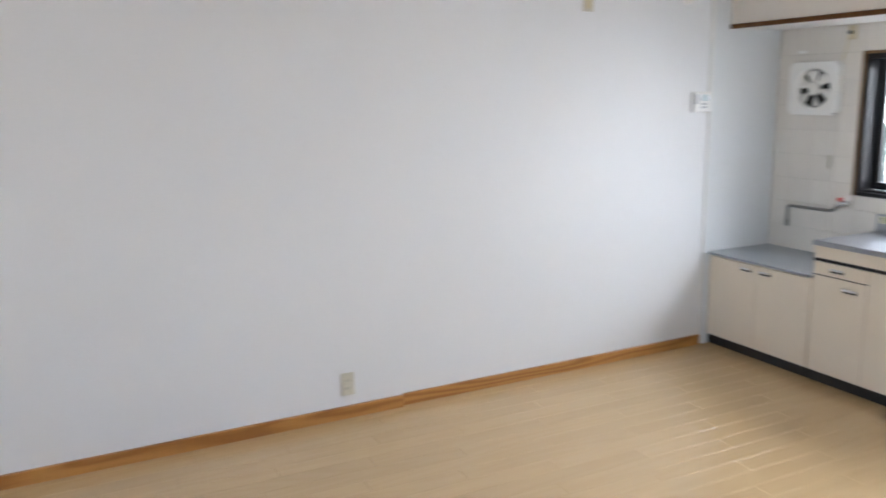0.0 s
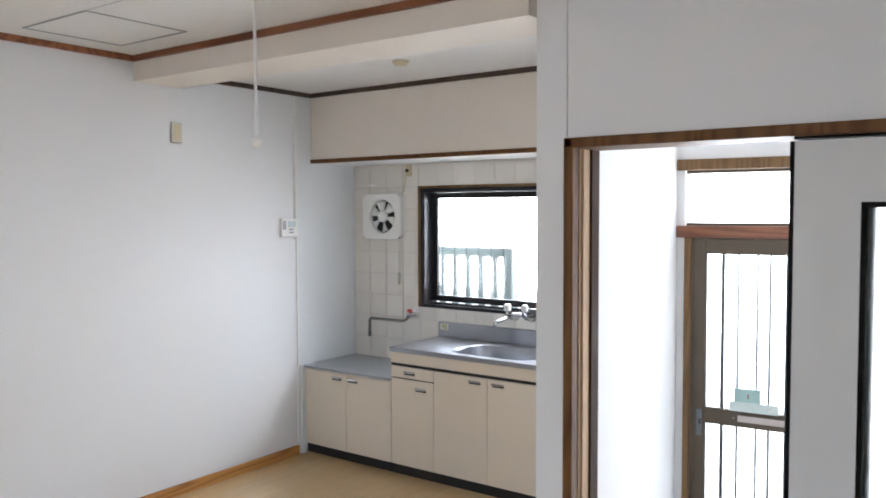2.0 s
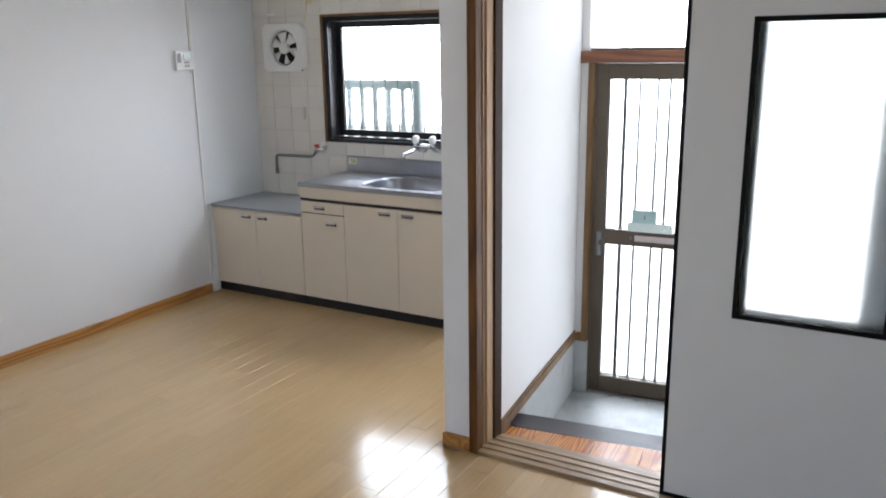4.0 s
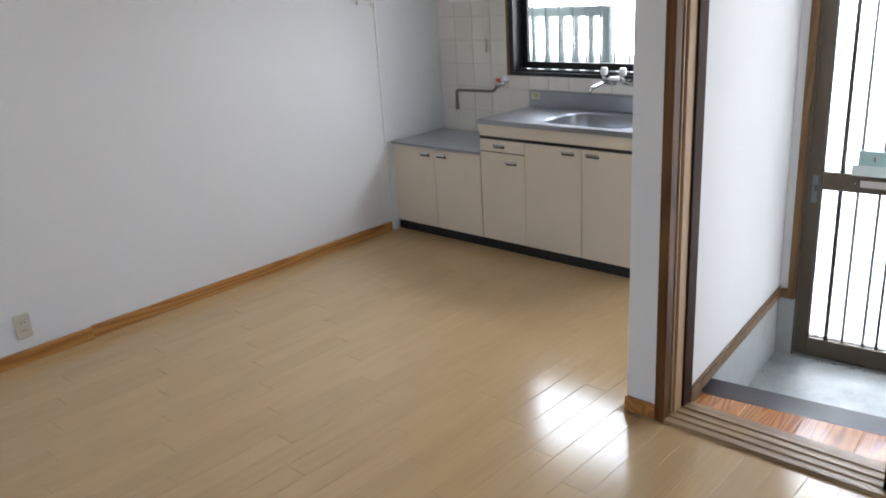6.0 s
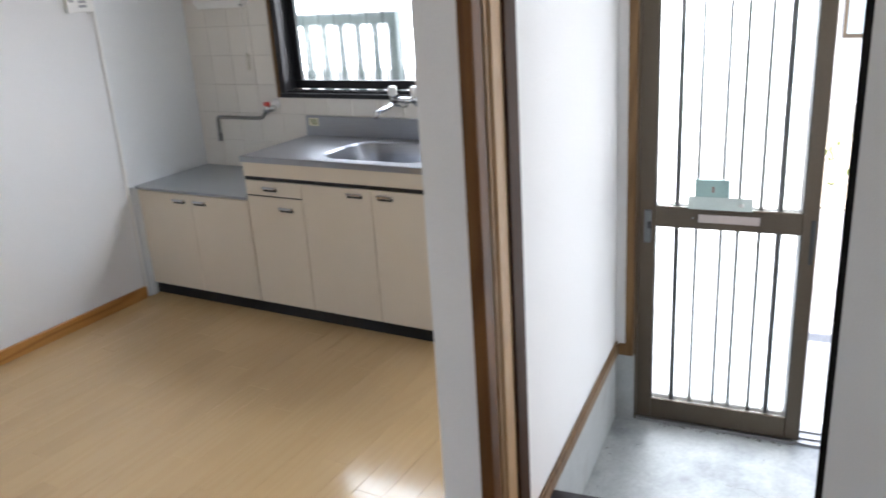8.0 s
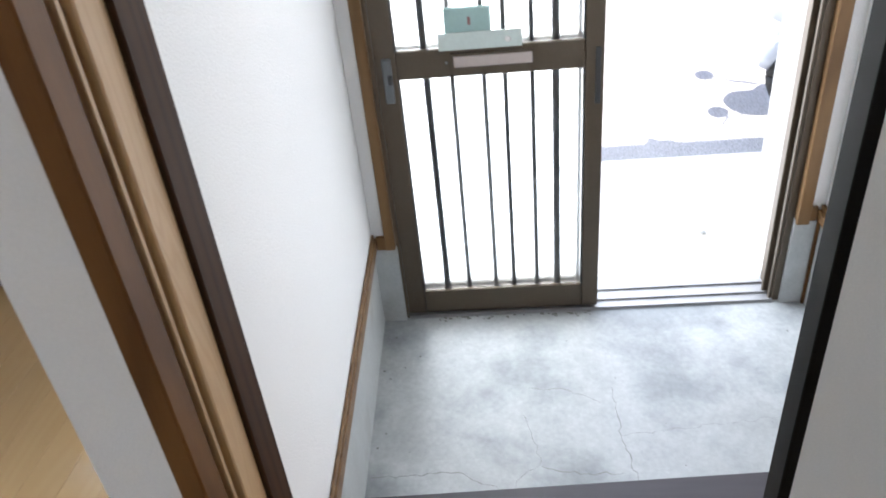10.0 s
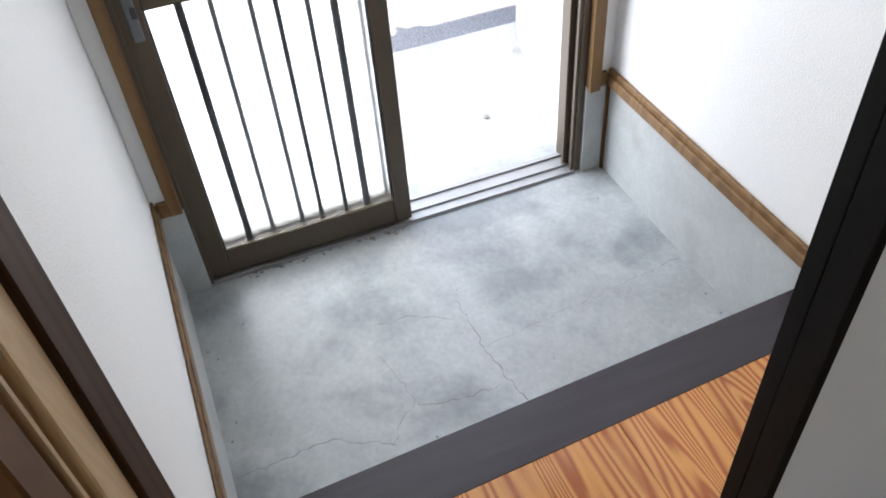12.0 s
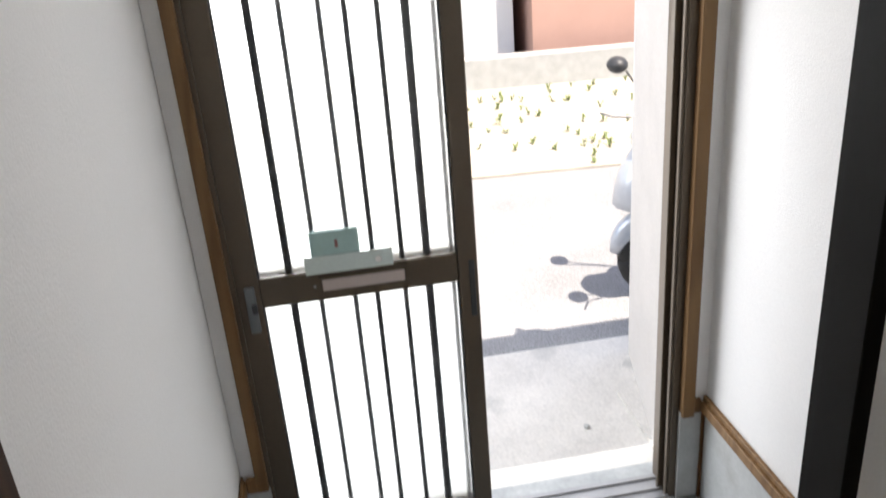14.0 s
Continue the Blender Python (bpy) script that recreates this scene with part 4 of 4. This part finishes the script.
for lo, hi in (((-0.35, 0.25), (2.15, 0.29)), ((-0.35, 2.01), (2.15, 2.05)), ((-0.35, 0.29), (-0.31, 2.01)), ((2.11, 0.29), (2.15, 2.01)), ((0.88, 0.29), (0.92, 2.01))):
    part("window_frame", box((-1.85, lo[0], lo[1]), (-1.79, hi[0], hi[1]), 0.002), ALU, bw)
for a, b in ((-0.31, 0.88), (0.92, 2.11)):
    p = part("pane", box((-1.825, a, 0.29), (-1.821, b, 2.01)), CLEAR, bw)
    p.visible_shadow = False

# ---- outside ----
OZ = -0.36
structure("ground", box((-60, -60, OZ - 0.4), (80, 60, OZ - 0.09)), ASPHALT, "grey asphalt lane", "ground")
in_hall(structure("doorstep", box((WX + 0.19, -3.0, OZ - 0.12), (5.06, 4.9, OZ), 0.008), SLAB, "pale concrete doorstep slab", "doorstep"))
structure("foundation", boxes(((-1.9, -2.14, -0.5), (2.88, NY + 0.14, -0.09)),), DADO_CONCRETE, "concrete foundation under the room", "foundation")
in_hall(structure("wing_wall", prism(((4.136, -0.60), (4.88, -0.60), (4.88, -0.472), (4.136, -0.292)), OZ, 1.52), WING, "pale rendered wing wall beside the door"))
in_hall(structure("wall_fillet", prism(((4.14, -0.45), (4.87, -0.48), (4.86, -0.455), (4.74, -0.372), (4.62, -0.322), (4.25, -0.316), (4.14, -0.282)), OZ, OZ + 0.018), SLAB, "rough mortar fillet at the wall's foot", "fillet"))
pipe = thing("drain_pipe", (4.905, -0.50, OZ), "pale vertical pipe at the wing wall's edge", "pipe")
part("tube", tube(((4.90, -0.495, OZ), (4.90, -0.495, 1.52)), 0.016, 12), HOUSE_WHITE, pipe)
in_hall(pipe)
stone = in_hall(solid("pebble", ball((4.438, -0.132, OZ + 0.005), 0.012, (1.3, 1, 0.5), 8, 5), BLOCK, "small grey pebble on the doorstep", "pebble"))
fence = thing("low_fence", (5.0, 3.1, OZ - 0.09), "grey-green railing outside the kitchen window", "fence")
part("top_rail", box((4.78, 2.72, 1.30), (4.83, 4.5, 1.375), 0.004), FENCE, fence)
part("bottom_rail", box((4.79, 2.72, 0.30), (4.82, 4.5, 0.34)), FENCE, fence)
part("post", box((4.775, 2.665, OZ - 0.09), (4.835, 2.735, 1.375), 0.004), FENCE, fence)
part("post", box((4.775, 4.45, OZ - 0.09), (4.835, 4.51, 1.375), 0.004), FENCE, fence)
for i in range(14):
    part("slat", box((4.795, 2.80 + 0.118 * i, 0.34), (4.815, 2.848 + 0.118 * i, 1.30)), FENCE, fence)
structure("garden_soil", box((7.9, -6.0, OZ - 0.1), (11.0, 9.0, OZ - 0.07)), SOIL, "pale dry soil strip with weeds", "ground")
rng = random.Random(5)
weeds = bmesh.new()
for i in range(190):
    px, py = 7.95 + 2.9 * rng.random() ** 0.8, rng.uniform(-3.2, 3.0)
    if py > -0.2 and rng.random() < 0.3:
        continue
    for j in range(rng.randint(5, 9)):
        a, l, h = rng.uniform(0, 6.28), rng.uniform(0.025, 0.075), rng.uniform(0.02, 0.08)
        d, w = Vector((math.cos(a), math.sin(a), 0)), rng.uniform(0.006, 0.016)
        sd = Vector((-d.y, d.x, 0)) * w
        b0 = Vector((px, py, OZ - 0.075))
        m1, tip = b0 + d * l * 0.5 + Vector((0, 0, h)), b0 + d * l + Vector((0, 0, h * 0.8))
        v = [weeds.verts.new(p) for p in (b0, m1 + sd, tip, m1 - sd)]
        weeds.faces.new(v)
tagged(solid("weeds", weeds, LEAF, "low green weeds along the lane", "weeds"), kind="stuff")
kerb = structure("garden_kerb", box((11.0, -8, OZ - 0.1), (11.2, 9, OZ + 0.28), 0.01), BLOCK, "grey concrete kerb before the neighbour's wall", "kerb")


def house(name, x0, x1, y0, y1, h, material, label, windows):
    hs = thing(name, (x0, (y0 + y1) / 2, OZ - 0.1), label, "house")
    part("wall", box((x0, y0, OZ - 0.1), (x1, y1, h)), material, hs)
    part("roof", prism(((x0 - 0.3, y0 - 0.3), (x1 + 0.3, y0 - 0.3), (x1 + 0.3, y1 + 0.3), (x0 - 0.3, y1 + 0.3)), h, h + 0.25), ROOF, hs)
    for y, z, w, k in windows:
        f = part("window", box((x0 - 0.04, y, z), (x0 + 0.02, y + w, z + k), 0.01), BROWN_ALU, hs)
        part("pane", box((x0 - 0.05, y + 0.05, z + 0.05), (x0 - 0.038, y + w - 0.05, z + k - 0.05)), SCREEN, f)


house("neighbour_house", 11.5, 18.0, -9.0, -1.06, 4.6, HOUSE_PINK, "pinkish brown neighbouring wall beyond the lane", ((-5.0, 0.9, 1.6, 1.1),))
house("neighbour_house", 11.9, 18.0, -0.9, 9.0, 5.2, HOUSE_WHITE, "white neighbouring house with grey windows", ((0.0, 0.55, 0.9, 0.9), (3.0, 0.6, 1.6, 1.1)))


def scooter():
    """Parked scooter, nose towards +y, only its front comes into view."""
    gx, gy, gz = 5.74, -0.65, OZ - 0.09
    s = thing("motor_scooter", (gx, gy - 0.5, gz), "parked silver-blue scooter with black mirror and tyres", "scooter")
    for y in (gy, gy - 1.18):
        wpts = [(gx, y + 0.175 * math.cos(radians(15 * k)), gz + 0.215 + 0.175 * math.sin(radians(15 * k))) for k in range(25)]
        wh = part("wheel", tube(wpts, 0.042, 10), RUBBER, s, "black tyre")
        part("rim", lathe((gx - 0.03, y, gz + 0.215), (1, 0, 0), ((0.04, 0), (0.13, 0.01), (0.13, 0.05), (0.04, 0.06)), 20), ALU, wh)
    part("front_fender", tube([(gx, gy + 0.235 * math.cos(radians(a)), gz + 0.215 + 0.235 * math.sin(radians(a))) for a in range(10, 160, 15)], 0.055, 12, [0.5, 0.8, 1, 1, 1, 1, 1, 1, 0.9, 0.6]), SILVER_BLUE, s, "silver-blue fender")
    for dx in (-0.065, 0.065):
        part("fork", tube(((gx + dx, gy, gz + 0.215), (gx + dx, gy - 0.10, gz + 0.50)), 0.016, 10), ALU, s)
    part("front_shield", tube(((gx, gy + 0.10, gz + 0.42), (gx, gy + 0.11, gz + 0.50), (gx, gy + 0.08, gz + 0.62), (gx, gy + 0.03, gz + 0.76), (gx, gy - 0.03, gz + 0.84)), 0.15, 16, (0.5, 0.9, 1.0, 0.8, 0.5)), SILVER_BLUE, s, "silver-blue front shield")
    part("head_lamp", ball((gx, gy + 0.10, gz + 0.84), 0.075, (1.2, 0.8, 0.8)), CHROME, s)
    part("handlebar_cover", ball((gx, gy - 0.08, gz + 0.88), 0.11, (1.5, 0.9, 0.6)), SILVER_BLUE, s)
    part("handlebar", tube(((gx - 0.32, gy - 0.16, gz + 0.93), (gx - 0.15, gy - 0.10, gz + 0.90), (gx + 0.15, gy - 0.10, gz + 0.90), (gx + 0.32, gy - 0.16, gz + 0.93)), 0.016, 10), DARK_PL, s)
    for dx in (-1, 1):
        part("brake_lever", tube(((gx + dx * 0.16, gy - 0.04, gz + 0.90), (gx + dx * 0.24, gy + 0.18, gz + 0.90), (gx + dx * 0.33, gy + 0.22, gz + 0.90)), 0.007, 8), ALU, s)
        mi = part("mirror_stem", tube(((gx + dx * 0.15, gy - 0.08, gz + 0.92), (gx + dx * 0.19, gy + 0.05, gz + 1.02), (gx + dx * 0.22, gy + 0.12, gz + 1.13)), 0.006, 8), DARK_PL, s)
        part("mirror", ball((gx + dx * 0.24, gy + 0.16, gz + 1.16), 0.07, (1.0, 0.75, 0.6)), DARK_PL, mi, "black rear-view mirror")
    part("floor_board", box((gx - 0.13, gy - 0.62, gz + 0.24), (gx + 0.13, gy - 0.12, gz + 0.30), 0.02, 2), DARK_PL, s)
    part("rear_body", ball((gx, gy - 1.0, gz + 0.50), 0.2, (0.85, 2.1, 1.0)), SILVER_BLUE, s)
    part("seat", ball((gx, gy - 0.95, gz + 0.70), 0.15, (0.95, 2.4, 0.5)), BLACK, s)


scooter()

# cracks and specks of the entrance floor
rng = random.Random(9)


def crack(*knots, wid=0.001):
    """A hairline that wanders from knot to knot."""
    bm = bmesh.new()
    pts = [Vector((*knots[0], GZ + 0.0006))]
    for k0, k1 in zip(knots, knots[1:]):
        a, b = Vector((*k0, GZ + 0.0006)), Vector((*k1, GZ + 0.0006))
        n = max(3, int((b - a).length / 0.016))
        for i in range(1, n + 1):
            off = 0.006 if i < n else 0.0
            pts.append(a.lerp(b, i / n) + Vector((rng.uniform(-off, off), rng.uniform(-off, off), 0)))
    for a, b in zip(pts, pts[1:]):
        d = (b - a).normalized()
        s = Vector((-d.y, d.x, 0)) * wid * rng.uniform(0.35, 1.0)
        bm.faces.new([bm.verts.new(p) for p in (a - s, b - s, b + s, a + s)])
    in_hall(structure("floor_crack", bm, CRACK, "hairline crack in the concrete", "crack"))


crack((3.58, 0.34), (3.39, 0.34), (3.17, 0.31), wid=0.0014)
crack((3.59, 0.59), (3.58, 0.48), (3.52, 0.38), wid=0.001)
crack((3.29, 0.57), (3.26, 0.47), (3.26, 0.35), wid=0.0014)
crack((3.27, 1.04), (3.28, 0.80), (3.20, 0.66), wid=0.0013)
crack((3.48, 0.61), (3.31, 0.57), (3.20, 0.67), wid=0.0008)
crack((3.39, 0.34), (3.41, 0.17), (3.46, -0.33), wid=0.0006)
specks = bmesh.new()
for i in range(34):
    x, y, r = rng.uniform(3.05, 3.92), rng.uniform(SY + 0.02, PS - 0.02), rng.choice((0.0008, 0.001, 0.0015, 0.0025))
    if rng.random() < 0.35:
        y = PS - 0.02 - abs(rng.gauss(0, 0.05))
    add_box(specks, (x - r, y - r * rng.uniform(0.6, 1.4), GZ), (x + r, y + r, GZ + 0.0012))
tagged(in_hall(solid("grit", specks, CRACK, "dark grit on the concrete floor", "grit")), kind="stuff")
dirt = bmesh.new()
for i in range(40):
    y = rng.uniform(0.36, 0.97)
    x, r = 3.945 - abs(rng.gauss(0, 0.012)), rng.uniform(0.001, 0.004)
    add_box(dirt, (x - r, y - r * 1.6, GZ), (x + r, y + r * 1.6, GZ + 0.001))
tagged(in_hall(solid("door_dirt", dirt, CRACK, "dirt along the entrance door track", "dirt")), kind="stuff")

# ---- pieces: tiles and planks ----
TW, TH = 0.1505, 0.1505
wall_end = bpy.data.objects["wall_kitchen_end"]
o = ORIGIN[wall_end.name]


def tile_mesh(w, h):
    bm = box((0, 0, 0), (0.006, w - 0.0015, h - 0.0015))
    for v in bm.verts:
        if v.co.x < 0.003:
            v.co.y += 0.001 if v.co.y < w / 2 else -0.001
            v.co.z += 0.001 if v.co.z < h / 2 else -0.001
    return mesh_from("tile", bm, TILE)


tiles = {}
for i in range(17):
    for j in range(14):
        y0, y1 = max(PN, NY - 0.003 - TW * (i + 1)), NY - 0.003 - TW * i
        z0, z1 = 0.60 + TH * j - 2 * TH, min(0.60 + TH * (j + 1) - 2 * TH, 1.962)
        if y1 - y0 < 0.02 or z1 - z0 < 0.02:
            continue
        for a, b, c, d in ((y0, y1, z0, z1),):
            if a < WY1 and b > WY0 and c < WZ1 and d > WZ0:
                if b > WY1 + 0.01:
                    a = WY1
                elif c < WZ0 - 0.01:
                    d = WZ0
                elif d > WZ1 + 0.01:
                    c = WZ1
                else:
                    continue
            key = (round(b - a, 3), round(d - c, 3))
            if key not in tiles:
                tiles[key] = tile_mesh(*key)
            t = new("tile", tiles[key])
            t.parent = wall_end
            t.location = Vector((EX, a, c)) - o

floor = structure("floor", boxes(((-1.76, -2.0, -0.09), (DX - 0.010, NY, -0.0022)), ((DX - 0.010, PN, -0.09), (EX, NY, -0.0022))), PLANK_BASE, "glossy pale maple plank floor", "floor")
o = ORIGIN[floor.name]
PW, PL = 0.101, 0.909


def plank_bm(l, w, bm=None, at=(0, 0, 0)):
    bm = bm or bmesh.new()
    x, y, z = at
    e = 0.0015
    lo = [bm.verts.new((x + a, y + b, z - 0.003)) for a, b in ((0, 0), (l, 0), (l, w), (0, w))]
    mid = [bm.verts.new((x + a, y + b, z - 0.0014)) for a, b in ((0, 0), (l, 0), (l, w), (0, w))]
    hi = [bm.verts.new((x + a, y + b, z)) for a, b in ((e, e), (l - e, e), (l - e, w - e), (e, w - e))]
    bm.faces.new(hi)
    for k in range(4):
        bm.faces.new((mid[k], mid[(k + 1) % 4], hi[(k + 1) % 4], hi[k]))
        bm.faces.new((lo[k], lo[(k + 1) % 4], mid[(k + 1) % 4], mid[k]))
    return bm


planks = {}
far = bmesh.new()
for i in range(57):
    y = NY - 0.014 - PW * (i + 1)
    if y < -2.0:
        continue
    shift = ((i * 5) % 9) / 9 * PL
    x = -1.76 - shift
    while x < EX:
        a, b = max(x, -1.76), min(x + PL, EX if y > PN - PW * 0.5 else DX - 0.010)
        x += PL
        if b - a < 0.03:
            continue
        if b < 0.62 or y < -0.55:
            plank_bm(b - a, PW, far, (a, y, 0))
            continue
        key = round(b - a, 3)
        if key not in planks:
            planks[key] = mesh_from("plank", plank_bm(key, PW), PLANK)
        p = new("plank", planks[key])
        p.parent = floor
        p.location = Vector((a, y, 0)) - o
fp = part("planks_rest", far, PLANK, floor)
tagged(fp, kind="stuff")

hall_floor = structure("hall_floor", prism(((2.64, SY - 0.02), (2.911, SY - 0.02), (2.841, PS - 0.001), (2.70, PS - 0.001)), HZ - 0.2, HZ - 0.004), PLANK_BASE, "glossy red pine hall floor boards", "floor")
o = ORIGIN[hall_floor.name]
for k in range(7):
    y1 = PS - 0.2013 * k - 0.001
    x1 = 2.841 + 0.0498 * (PS - y1)
    bm = plank_bm(x1 - 2.64, 0.2005)
    for v in bm.verts:
        if v.co.x > 0.1:
            v.co.x += 0.0498 * (0.2005 - v.co.y)
    p = new("board", mesh_from("board", bm, PINE))
    p.parent = hall_floor
    p.location = Vector((2.64, y1 - 0.2005, HZ)) - o
in_hall(hall_floor)
